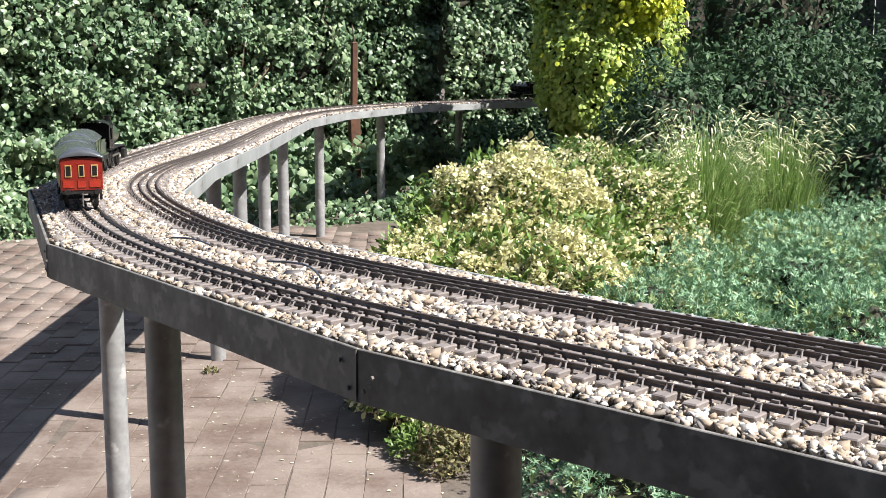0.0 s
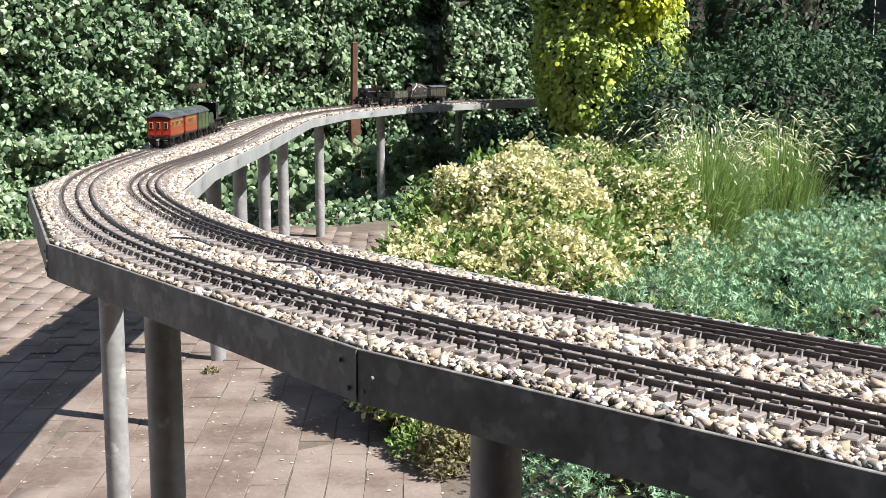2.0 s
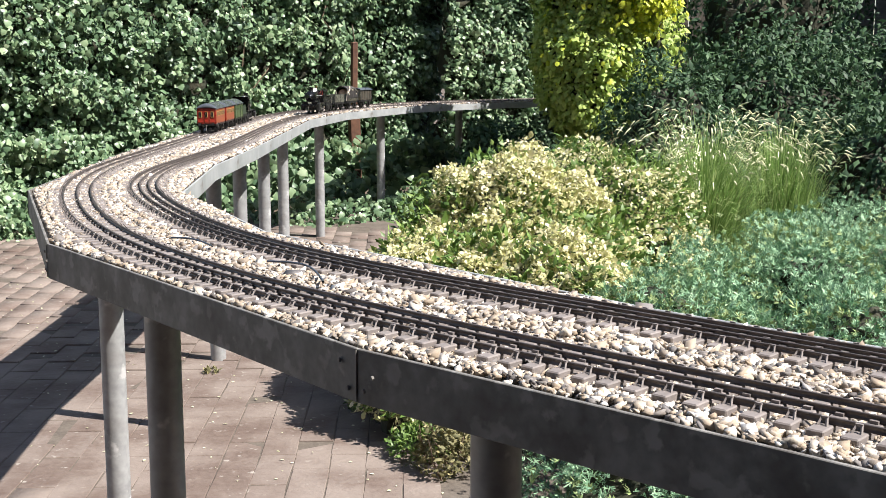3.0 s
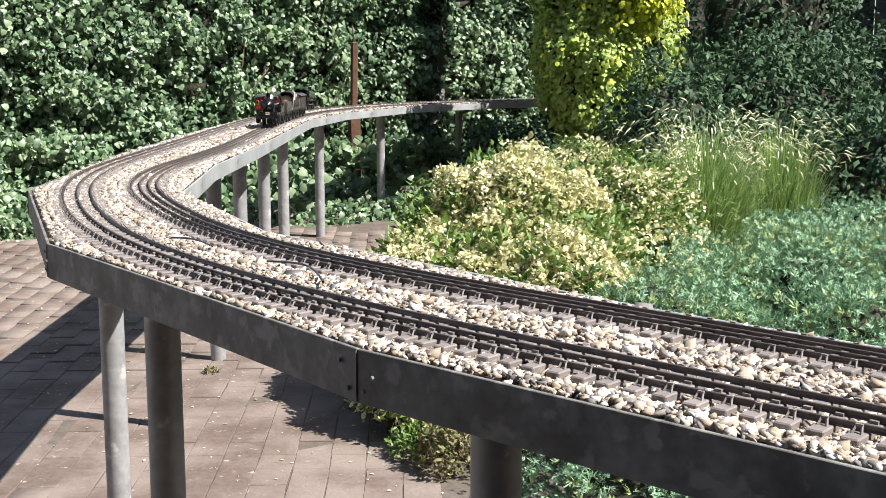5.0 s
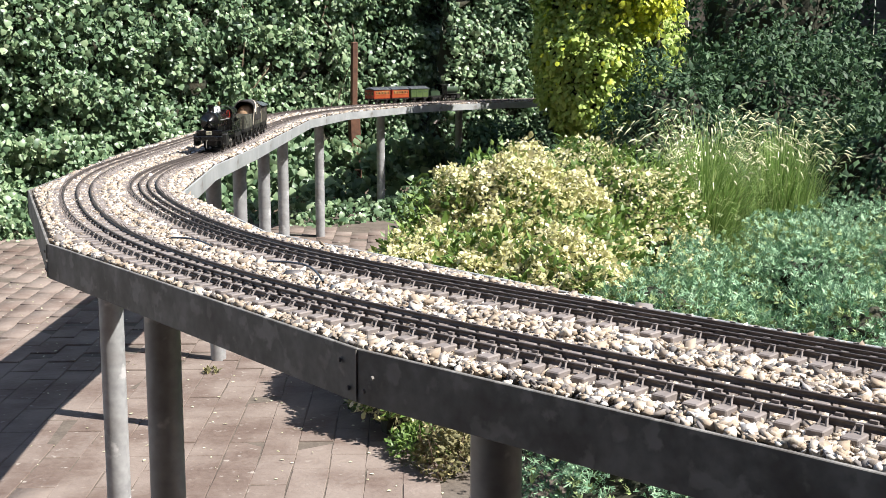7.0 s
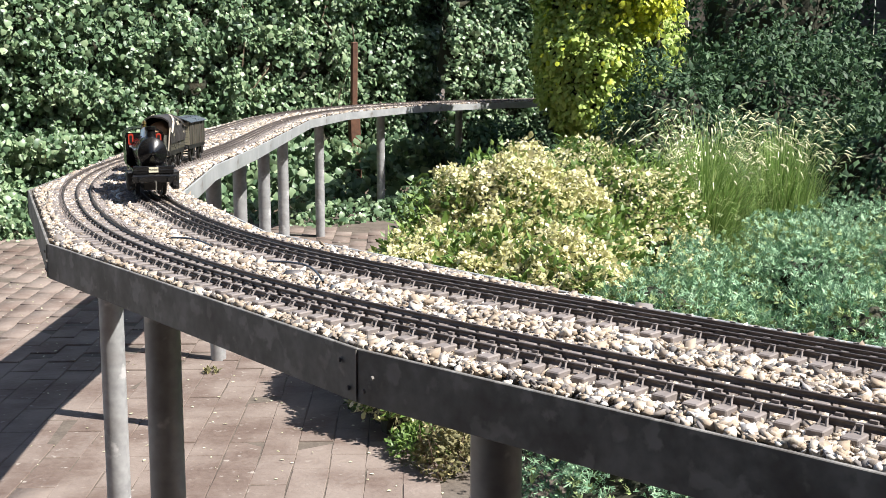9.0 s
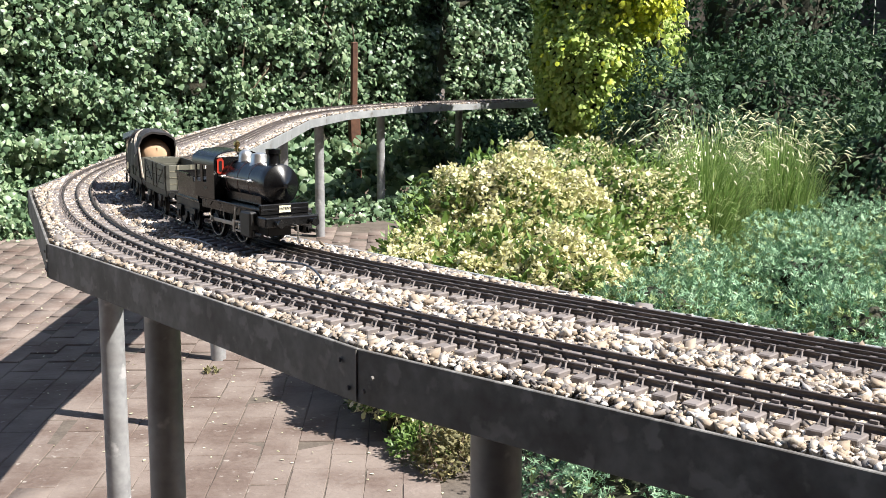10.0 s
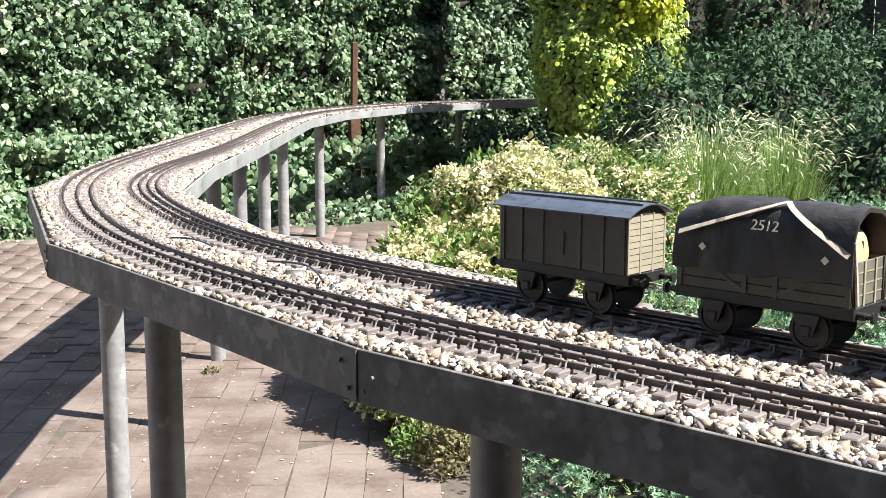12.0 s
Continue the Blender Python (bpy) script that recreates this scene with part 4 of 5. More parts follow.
def words(text, size, material, parent, m, label=""):
    cu = bpy.data.curves.new("lettering", "FONT")
    cu.body, cu.size, cu.align_x, cu.align_y, cu.extrude = text, size, "CENTER", "CENTER", 0.0002
    tmp = new("lettering_curve", cu)
    me = bpy.data.meshes.new_from_object(tmp)
    bpy.data.objects.remove(tmp)
    me.materials.clear()
    me.materials.append(material)
    ob = new("lettering", me)
    ob.parent, ob.matrix_basis = parent, m
    return tagged(ob, label)


def wheelset(parent, x, r, material, spokes=0, line=None, rim=None, spin=True):
    """Two wheels on an axle; the parts turn about its middle."""
    axle = bmesh.new()
    tube(axle, 0.002, 0.002, (0, -0.022, 0), (0, 0.022, 0), 8)
    ax = part("axle", axle, M_MATTE, parent)
    ax.matrix_basis = pose(x, 0, r)
    for sy in (-1, 1):
        bm = bmesh.new()
        turned = Matrix.Translation((0, sy * 0.0235, 0)) @ Matrix.Rotation(radians(-90 * sy), 4, "X")
        if spokes:
            n = 28
            for prof in ([(r * 0.84, -0.0025), (r, -0.0025), (r + 0.0016, -0.0035), (r + 0.0016, -0.0022), (r, -0.0015), (r, 0.0025), (r * 0.84, 0.0025)],):
                rings = [[bm.verts.new((q * math.cos(6.28318 * i / n), q * math.sin(6.28318 * i / n), z)) for i in range(n)] for q, z in prof]
                for k in range(len(rings)):
                    a, b = rings[k], rings[(k + 1) % len(rings)]
                    for i in range(n):
                        bm.faces.new((a[i], a[(i + 1) % n], b[(i + 1) % n], b[i]))
        else:
            lathe(bm, [(r + 0.0016, -0.0032), (r + 0.0016, -0.0020), (r, -0.0012), (r, 0.0026), (r * 0.82, 0.0026), (r * 0.78, 0.0012), (r * 0.3, 0.0014), (r * 0.26, 0.0032), (r * 0.12, 0.0034)], 20)
        bmesh.ops.transform(bm, matrix=turned, verts=bm.verts)
        w = part("wheel", bm, material, parent)
        w.matrix_basis = pose(x, 0, r)
        if spokes:
            bm = bmesh.new()
            tube(bm, r * 0.22, r * 0.22, (0, 0, -0.003), (0, 0, 0.003), 12)
            bmesh.ops.transform(bm, matrix=turned, verts=bm.verts)
            part("hub", bm, material, w)
            for i in range(spokes):
                a = 6.28318 * i / spokes
                bm = bmesh.new()
                tube(bm, 0.0013, 0.0011, (r * 0.2 * math.cos(a), r * 0.2 * math.sin(a), 0), (r * 0.88 * math.cos(a), r * 0.88 * math.sin(a), 0), 5)
                bmesh.ops.transform(bm, matrix=turned, verts=bm.verts)
                part("spoke", bm, material, w)
        if spokes and rim:
            bm = bmesh.new()
            n = 28
            rings = [[bm.verts.new((q * math.cos(6.28318 * i / n), q * math.sin(6.28318 * i / n), z)) for i in range(n)] for q, z in ((r * 0.90, 0.0026), (r * 0.95, 0.0026), (r * 0.95, 0.0031), (r * 0.90, 0.0031))]
            for k in range(4):
                a, b = rings[k], rings[(k + 1) % 4]
                for i in range(n):
                    bm.faces.new((a[i], a[(i + 1) % n], b[(i + 1) % n], b[i]))
            bmesh.ops.transform(bm, matrix=turned, verts=bm.verts)
            part("rim_line", bm, rim, w, "red lined rim")
        if spin and line:
            SPINNERS.append((w, (x, 0, r), r, line, 0.0))


def buffers(parent, x, sg, z=0.034, half=0.0225, r=0.0048, material=None):
    for y in (-half, half):
        bm = bmesh.new()
        tube(bm, 0.0036, 0.0030, (x, y, z), (x + sg * 0.008, y, z), 12)
        tube(bm, 0.0020, 0.0020, (x + sg * 0.008, y, z), (x + sg * 0.013, y, z), 10)
        tube(bm, r, r * 0.92, (x + sg * 0.013, y, z), (x + sg * 0.0155, y, z), 16)
        part("buffer", bm, material or M_MATTE, parent)


def hook(parent, x, sg, z=0.026, drop=True):
    bm = bmesh.new()
    tube(bm, 0.0016, 0.0014, (x, 0, z), (x + sg * 0.012, 0, z), 8)
    if drop:
        tube(bm, 0.0013, 0.0013, (x + sg * 0.012, 0, z), (x + sg * 0.013, 0, z - 0.016), 6)
        tube(bm, 0.0013, 0.0013, (x + sg * 0.013, 0, z - 0.016), (x + sg * 0.017, 0, z - 0.018), 6)
    else:
        tube(bm, 0.0012, 0.0012, (x + sg * 0.012, 0, z), (x + sg * 0.034, 0, z - 0.002), 6)
    part("coupling_hook", bm, M_ROD, parent)


def underframe(parent, half_l, width, z0, z1, axles, r, material, guards=True):
    bm = bmesh.new()
    for y in (-1, 1):
        box(bm, -half_l, half_l, y * width / 2 - 0.002, y * width / 2 + 0.002, z0, z1, 0.0005)
    for x in (-half_l, half_l):
        box(bm, x - 0.002, x + 0.002, -width / 2 - 0.002, width / 2 + 0.002, z0, z1, 0.0005)
    box(bm, -half_l, half_l, -width / 2, width / 2, z1 - 0.003, z1 - 0.001)
    part("underframe", bm, material, parent)
    if guards:
        for x in axles:
            for y in (-1, 1):
                bm = bmesh.new()
                w0, w1 = 0.0115, 0.0055
                yy = y * 0.0305
                vs = [bm.verts.new((x + a, yy + t, z)) for t in (-0.0012, 0.0012) for a, z in ((-w0, z0 + 0.001), (w0, z0 + 0.001), (w1, r * 0.72), (-w1, r * 0.72))]
                bm.faces.new(vs[:4])
                bm.faces.new(vs[4:][::-1])
                for i in range(4):
                    bm.faces.new((vs[i], vs[(i + 1) % 4], vs[4 + (i + 1) % 4], vs[4 + i]))
                bmesh.ops.recalc_face_normals(bm, faces=bm.faces)
                box(bm, x - 0.0045, x + 0.0045, yy + y * 0.001 - 0.002, yy + y * 0.001 + 0.002, r * 0.75, r * 0.75 + 0.009, 0.001)
                part("axle_guard", bm, material, parent)


def panel_strips(parent, name, material, strips):
    for s in strips:
        bm = bmesh.new()
        box(bm, *s)
        part(name, bm, material, parent)


def holed_panel(xs, zs, y, half):
    """An upright plate with a window in its middle."""
    bm = bmesh.new()
    for i in range(3):
        for k in range(3):
            if (i, k) != (1, 1):
                box(bm, xs[i], xs[i + 1], y - half, y + half, zs[k], zs[k + 1])
    bmesh.ops.remove_doubles(bm, verts=bm.verts, dist=1e-5)
    return bm


def make_black_loco():
    loco = tagged(new("toy_locomotive"), "black enamelled tinplate steam locomotive with bright metal domes", "locomotive")
    bm = bmesh.new()
    box(bm, -0.082, 0.088, -0.033, 0.033, 0.0445, 0.0475, 0.0006)
    box(bm, -0.080, 0.070, -0.030, -0.027, 0.034, 0.0445)
    box(bm, -0.080, 0.070, 0.027, 0.030, 0.034, 0.0445)
    part("running_board", bm, M_BLACK, loco)
    bm = bmesh.new()
    box(bm, -0.078, 0.075, -0.016, 0.016, 0.013, 0.0445, 0.001)
    part("frame_block", bm, M_MATTE, loco)
    bm = bmesh.new()
    tube(bm, 0.0238, 0.0238, (-0.045, 0, 0.0738), (0.071, 0, 0.0738), 40)
    part("boiler", bm, M_BLACK, loco, smooth=True)
    for x in (-0.018, 0.012, 0.040):
        bm = bmesh.new()
        tube(bm, 0.02400, 0.02400, (x - 0.0009, 0, 0.0738), (x + 0.0009, 0, 0.0738), 40)
        part("boiler_band", bm, M_DARKRED, loco, "thin dark red boiler band", smooth=True)
    bm = bmesh.new()
    lathe(bm, [(0.0246, 0.0), (0.0246, 0.012), (0.0241, 0.013), (0.0228, 0.0135), (0.0045, 0.0225), (0.003, 0.0255), (0.0015, 0.026)], 36, Matrix.Translation((0.067, 0, 0.0738)) @ Matrix.Rotation(radians(90), 4, "Y"))
    part("smokebox_door", bm, M_BLACK, loco, "conical black smokebox door", smooth=True)
    bm = bmesh.new()
    box(bm, -0.036, 0.066, -0.019, 0.019, 0.0475, 0.062, 0.002)
    part("saddle", bm, M_BLACK, loco)
    bm = bmesh.new()
    lathe(bm, [(0.0125, 0.094), (0.0088, 0.099), (0.0082, 0.112), (0.0096, 0.113), (0.0096, 0.1185), (0.0078, 0.1185), (0.0072, 0.112)], 24)
    c = part("chimney", bm, M_BLACK, loco, smooth=True)
    c.location = (0.0625, 0, -0.0035)
    for x, prof, nm in ((0.027, [(0.0135, 0.0955), (0.0108, 0.099), (0.0102, 0.107), (0.0092, 0.1092), (0.004, 0.1105), (0.001, 0.1108)], "sand_dome"), (-0.0085, [(0.0120, 0.0955), (0.0098, 0.099), (0.0094, 0.104), (0.0080, 0.1082), (0.0045, 0.1112), (0.001, 0.112)], "steam_dome")):
        bm = bmesh.new()
        lathe(bm, prof, 24)
        d = part(nm, bm, M_CHROME, loco, "bright nickel dome", smooth=True)
        d.location = (x, 0, -0.002)
    # cab
    for y in (-0.0325, 0.0325):
        bm = bmesh.new()
        xs, zs = (-0.094, -0.089, -0.076, -0.069, -0.057, -0.033), (0.0475, 0.067, 0.088, 0.0965)
        for i in range(5):
            for k in range(3):
                if k != 1 or i % 2 == 0:
                    box(bm, xs[i], xs[i + 1], y - 0.0008, y + 0.0008, zs[k], zs[k + 1])
        bmesh.ops.remove_doubles(bm, verts=bm.verts, dist=1e-5)
        part("cab_side", bm, M_BLACK, loco)
        sg = 1 if y > 0 else -1
        strips = [(x, x + 0.0016, y + sg * 0.0009 - 0.0002, y + sg * 0.0009 + 0.0002, 0.0585, 0.0615) for x in (-0.066, -0.0635, -0.061, -0.0585)]
        panel_strips(loco, "number_bar", M_GREY_END, strips)
    bm = bmesh.new()
    box(bm, -0.035, -0.033, -0.0325, 0.0325, 0.0475, 0.0995)
    part("cab_front", bm, M_BLACK, loco)
    bm = bmesh.new()
    arc = [(math.copysign(0.0348 * abs(math.sin(radians(a))) ** 0.75, a), 0.0910 + 0.0165 * max(0.0, math.cos(radians(a))) ** 0.75) for a in range(-90, 91, 10)]
    for x in (-0.099, -0.030):
        for dz in (0, -0.0012):
            for y, z in arc:
                bm.verts.new((x, y, z + dz))
    bm.verts.ensure_lookup_table()
    n = len(arc)
    for i in range(n - 1):
        bm.faces.new([bm.verts[k] for k in (i, i + 1, 2 * n + i + 1, 2 * n + i)])
        bm.faces.new([bm.verts[k] for k in (n + i, 3 * n + i, 3 * n + i + 1, n + i + 1)])
        bm.faces.new([bm.verts[k] for k in (i, n + i, n + i + 1, i + 1)])
        bm.faces.new([bm.verts[k] for k in (2 * n + i, 2 * n + i + 1, 3 * n + i + 1, 3 * n + i)])
    bmesh.ops.recalc_face_normals(bm, faces=bm.faces)
    part("cab_roof", bm, M_BLACK, loco, smooth=True)
    for y in (-0.0245, 0.0245):
        for nm, m, hw, hh, x0, x1, lab in (("window_rim", M_REDRIM, 0.0046, 0.0096, -0.0335, -0.0312, "red eight-sided spectacle rim"), ("spectacle_opening", M_DARKWIN, 0.0022, 0.0066, -0.0325, -0.0308, "")):
            bm = bmesh.new()
            c = hw * 0.45
            outline = [(-hw, -hh + c), (-hw + c, -hh), (hw - c, -hh), (hw, -hh + c), (hw, hh - c), (hw - c, hh), (-hw + c, hh), (-hw, hh - c)]
            rings = [[bm.verts.new((x, y + a, 0.0885 + b)) for a, b in outline] for x in (x0, x1)]
            for i in range(8):
                bm.faces.new((rings[0][i], rings[0][(i + 1) % 8], rings[1][(i + 1) % 8], rings[1][i]))
            bm.faces.new(rings[0])
            bm.faces.new(rings[1])
            bmesh.ops.recalc_face_normals(bm, faces=bm.faces)
            part(nm, bm, m, loco, lab)
    bm = bmesh.new()
    lathe(bm, [(0.0035, 0.110), (0.0035, 0.114), (0.0022, 0.115), (0.0045, 0.118), (0.0036, 0.1225), (0.001, 0.1245)], 14)
    w = part("whistle", bm, M_BRASS, loco, "brass whistle")
    w.location = (-0.032, 0, -0.004)
    for y in (-1, 1):
        bm = bmesh.new()
        tube(bm, 0.0009, 0.0009, (-0.034, y * 0.0268, 0.0772), (0.058, y * 0.0268, 0.0772), 6)
        for x in (-0.020, 0.048):
            tube(bm, 0.0022, 0.0016, (x, y * 0.0228, 0.0772), (x, y * 0.0288, 0.0772), 8)
        part("handrail", bm, M_CHROME, loco, "nickel handrail")
        bm = bmesh.new()
        box(bm, 0.054, 0.080, y * 0.0375 - 0.0065, y * 0.0375 + 0.0065, 0.014, 0.0440, 0.002)
        box(bm, 0.078, 0.084, y * 0.0375 - 0.003, y * 0.0375 + 0.003, 0.016, 0.022)
        part("cylinder_block", bm, M_MATTE, loco, "scuffed black cylinder casing")
        bm = bmesh.new()
        for k in (-0.036, 0.036):
            n = 12
            pts = [(k + 0.0245 * math.cos(math.pi * i / n), 0.0205 + 0.0255 * math.sin(math.pi * i / n)) for i in range(n + 1)]
            for i in range(1, n - 2):
                (xa, za), (xb, zb) = pts[i], pts[i + 1]
                if za > 0.040:
                    vs = [bm.verts.new((xx, yy, zz)) for xx, zz in ((xa, za), (xb, zb)) for yy in (y * 0.0195, y * 0.0310)]
                    bm.faces.new((vs[0], vs[1], vs[3], vs[2]))
        box(bm, -0.060, -0.012, y * 0.0195 - 0.001, y * 0.0195 + 0.001, 0.036, 0.0445)
        part("splasher", bm, M_BLACK, loco)
    # buffer beam, plate
    bm = bmesh.new()
    box(bm, 0.080, 0.106, -0.037, 0.037, 0.028, 0.0400, 0.0015)
    part("buffer_beam", bm, M_BLACK, loco)
    bm = bmesh.new()
    box(bm, 0.0845, 0.0875, -0.034, 0.034, 0.0400, 0.0530, 0.0012)
    part("front_board", bm, M_BLACK, loco)
    bm = bmesh.new()
    box(bm, 0.0875, 0.0883, -0.0080, 0.0080, 0.0428, 0.0508)
    part("maker_plate", bm, M_PLATE, loco, "cream plate with black letters")
    words("PATENT", 0.0045, M_MATTE, loco, pose(0.0885, 0, 0.0470, 90, 0, 90), "black letters on the plate")
    buffers(loco, 0.105, 1, 0.0335, 0.0235, 0.0050, M_BLACK)
    hook(loco, 0.105, 1, 0.030)
    R = 0.0228
    for x in (0.031, -0.041):
        wheelset(loco, x, R, M_MATTE, 10, "inner", M_ROD)
    for y in (-1, 1):
        bm = bmesh.new()
        box(bm, -0.039, 0.039, -0.001, 0.001, -0.0024, 0.0024, 0.0005)
        for x in (-0.036, 0.036):
            tube(bm, 0.0040, 0.0040, (x, -0.0016, 0), (x, 0.0016, 0), 14)
            tube(bm, 0.0018, 0.0014, (x, -0.0030, 0), (x, 0.0030, 0), 10)
        rod = part("coupling_rod", bm, M_ROD, loco, "worn steel coupling rod")
        rod.matrix_basis = pose(-0.005, y * 0.0290, R)
        SPINNERS.append((rod, (-0.005, y * 0.0290, R), R, "inner", 0.0085))
        # slide bars, crosshead and its bracket behind the cylinder
        for z in (0.0165, 0.0275):
            bm = bmesh.new()
            box(bm, 0.022, 0.056, y * 0.0345 - 0.0010, y * 0.0345 + 0.0010, z - 0.0011, z + 0.0011, 0.0003)
            part("slide_bar", bm, M_ROD, loco, "worn steel slide bar")
        bm = bmesh.new()
        box(bm, 0.034, 0.046, y * 0.0352 - 0.0012, y * 0.0352 + 0.0012, 0.0185, 0.0255, 0.0008)
        tube(bm, 0.0028, 0.0022, (0.040, y * 0.0350, 0.022), (0.040, y * 0.0380, 0.022), 10)
        tube(bm, 0.0013, 0.0013, (0.046, y * 0.0350, 0.022), (0.058, y * 0.0350, 0.022), 8)
        part("crosshead", bm, M_ROD, loco, "worn steel crosshead")
        bm = bmesh.new()
        tube(bm, 0.0015, 0.0015, (0.021, y * 0.0350, 0.0150), (0.0265, y * 0.0340, 0.0450), 8)
        box(bm, 0.0195, 0.0240, y * 0.0348 - 0.0012, y * 0.0348 + 0.0012, 0.0140, 0.0290, 0.0005)
        part("slide_bar_bracket", bm, M_ROD, loco, "worn steel bracket")
        bm = bmesh.new()
        tube(bm, 0.0022, 0.0022, (0.078, y * 0.0375, 0.0190), (0.098, y * 0.0375, 0.0190), 10)
        part("tail_rod", bm, M_MATTE, loco)
    return loco


def make_tender(name, label, material, L=0.104, W=0.058, top=0.071, line="inner"):
    t = tagged(new(name), label, "tender")
    h = L / 2
    bm = bmesh.new()
    box(bm, -h, h, -W / 2, W / 2, 0.036, 0.039, 0.0005)
    vs = box(bm, -h + 0.003, h - 0.012, -W / 2 + 0.003, W / 2 - 0.003, 0.039, top - 0.010)
    part("tank", bm, material, t)
    for y in (-1, 1):
        # deep side frame with two axle-box humps
        bm = bmesh.new()
        box(bm, -h + 0.002, h - 0.004, y * (W / 2 - 0.002) - 0.0008, y * (W / 2 - 0.002) + 0.0008, 0.022, 0.0362, 0.0004)
        for x in (-0.030, 0.0, 0.030):
            box(bm, x - 0.011, x + 0.011, y * (W / 2 - 0.002) - 0.0008, y * (W / 2 - 0.002) + 0.0008, 0.0125, 0.022, 0.0004)
            box(bm, x - 0.004, x + 0.004, y * (W / 2) - 0.002, y * (W / 2) + 0.002, 0.0115, 0.020, 0.0008)
        part("side_frame", bm, M_MATTE, t, "black pressed side frame")
    bm = bmesh.new()
    for y in (-1, 1):
        for (x0, x1, zt) in ((-h + 0.003, h - 0.045, top), (h - 0.045, h - 0.030, top - 0.004), (h - 0.030, h - 0.012, top - 0.009)):
            box(bm, x0, x1, y * (W / 2 - 0.003) - 0.0008, y * (W / 2 - 0.003) + 0.0008, top - 0.013, zt, 0.0)
        box(bm, -h + 0.003, h - 0.045, y * (W / 2 - 0.001) - 0.0018, y * (W / 2 - 0.001) + 0.0018, top - 0.003, top)
    box(bm, -h + 0.002, -h + 0.004, -W / 2 + 0.003, W / 2 - 0.003, top - 0.013, top)
    part("coping", bm, material, t)
    bm = bmesh.new()
    bmesh.ops.create_grid(bm, x_segments=12, y_segments=8, size=0.5)
    for v in bm.verts:
        v.co = Vector((-0.012 + v.co.x * (L - 0.045), v.co.y * (W - 0.010), top - 0.0095 + 0.004 * noise.noise(Vector((v.co.x * 9, v.co.y * 9, 1)))))
    part("coal", bm, M_MATTE, t, "black coal load")
    underframe(t, h - 0.002, W - 0.006, 0.026, 0.036, (-0.030, 0.030), 0.0145, M_MATTE)
    for x in (-0.030, 0.030):
        wheelset(t, x, 0.0145, M_MATTE, 0, line, None, False)
    buffers(t, -h, -1, 0.032)
    hook(t, -h, -1, 0.028, False)
    bm = bmesh.new()
    box(bm, h - 0.002, h + 0.012, -0.004, 0.004, 0.030, 0.032)
    part("drawbar", bm, M_MATTE, t)
    return t


def wagon_base(w, L, W, line="inner"):
    underframe(w, L / 2, W - 0.006, 0.030, 0.040, (-L * 0.27, L * 0.27), 0.0170, M_MATTE)
    for x in (-L * 0.27, L * 0.27):
        wheelset(w, x, 0.0170, M_MATTE, 0, line, None, False)
    for sg in (-1, 1):
        buffers(w, sg * (L / 2 + 0.001), sg, 0.034)
        hook(w, sg * L / 2, sg, 0.030, False)


def open_body(w, L, W, z0, z1, material):
    """A planked box with ends, strapping and a hollow inside."""
    h = L / 2
    n = 4
    for y in (-1, 1):
        for k in range(n):
            a, b = z0 + (z1 - z0) * k / n, z0 + (z1 - z0) * (k + 1) / n
            bm = bmesh.new()
            box(bm, -h, h, y * (W / 2 - 0.001) - 0.001, y * (W / 2 - 0.001) + 0.001, a + 0.0003, b - 0.0003, 0.0003)
            part("plank", bm, material, w)
    for x in (-1, 1):
        for k in range(n):
            a, b = z0 + (z1 - z0) * k / n, z0 + (z1 - z0) * (k + 1) / n
            bm = bmesh.new()
            box(bm, x * (h - 0.001) - 0.001, x * (h - 0.001) + 0.001, -W / 2 + 0.002, W / 2 - 0.002, a + 0.0003, b - 0.0003, 0.0003)
            part("end_plank", bm, M_GREY_END, w)
    bm = bmesh.new()
    box(bm, -h + 0.002, h - 0.002, -W / 2 + 0.002, W / 2 - 0.002, z0, z0 + 0.002)
    part("floor_board", bm, M_GREYD, w)
    strips = []
    for y in (-1, 1):
        for x in (-h + 0.003, -0.014, 0.014, h - 0.003):
            strips.append((x - 0.0022, x + 0.0022, y * (W / 2 + 0.0007) - 0.0006, y * (W / 2 + 0.0007) + 0.0006, z0, z1))
    for x in (-1, 1):
        for y in (-W / 2 + 0.004, W / 2 - 0.004):
            strips.append((x * (h + 0.0006) - 0.0006, x * (h + 0.0006) + 0.0006, y - 0.0025, y + 0.0025, z0, z1))
    panel_strips(w, "strapping", M_GREYD, strips)
    strips = []
    for x in (-1, 1):
        for y in (-0.010, 0.010):
            strips.append((x * (h + 0.0006) - 0.0005, x * (h + 0.0006) + 0.0005, y - 0.0014, y + 0.0014, z0, z1))
        for k in range(1, n):
            z = z0 + (z1 - z0) * k / n
            strips.append((x * (h + 0.0003) - 0.0002, x * (h + 0.0003) + 0.0002, -W / 2 + 0.007, W / 2 - 0.007, z - 0.0005, z + 0.0005))
    panel_strips(w, "pale_line", M_CREAML, strips)
    for y in (-1, 1):
        for sg in (-1, 1):
            bm = bmesh.new()
            a, b = Vector((sg * (h - 0.005), y * (W / 2 + 0.0006), z1 - 0.002)), Vector((sg * 0.016, y * (W / 2 + 0.0006), z0 + 0.003))
            box(bm, 0, (b - a).length, -0.0004, 0.0004, -0.0014, 0.0014)
            br = part("brace", bm, M_GREYD, w)
            d = b - a
            br.matrix_basis = Matrix.Translation(a) @ d.to_track_quat("X", "Z").to_matrix().to_4x4()
            bm = bmesh.new()
            bmesh.ops.create_circle(bm, cap_ends=True, segments=4, radius=0.0028)
            rv = part("rivet_mark", bm, M_CREAML, w)
            rv.matrix_basis = pose(sg * 0.036, y * (W / 2 + 0.0012), z1 - 0.010, 90, 0, 0)


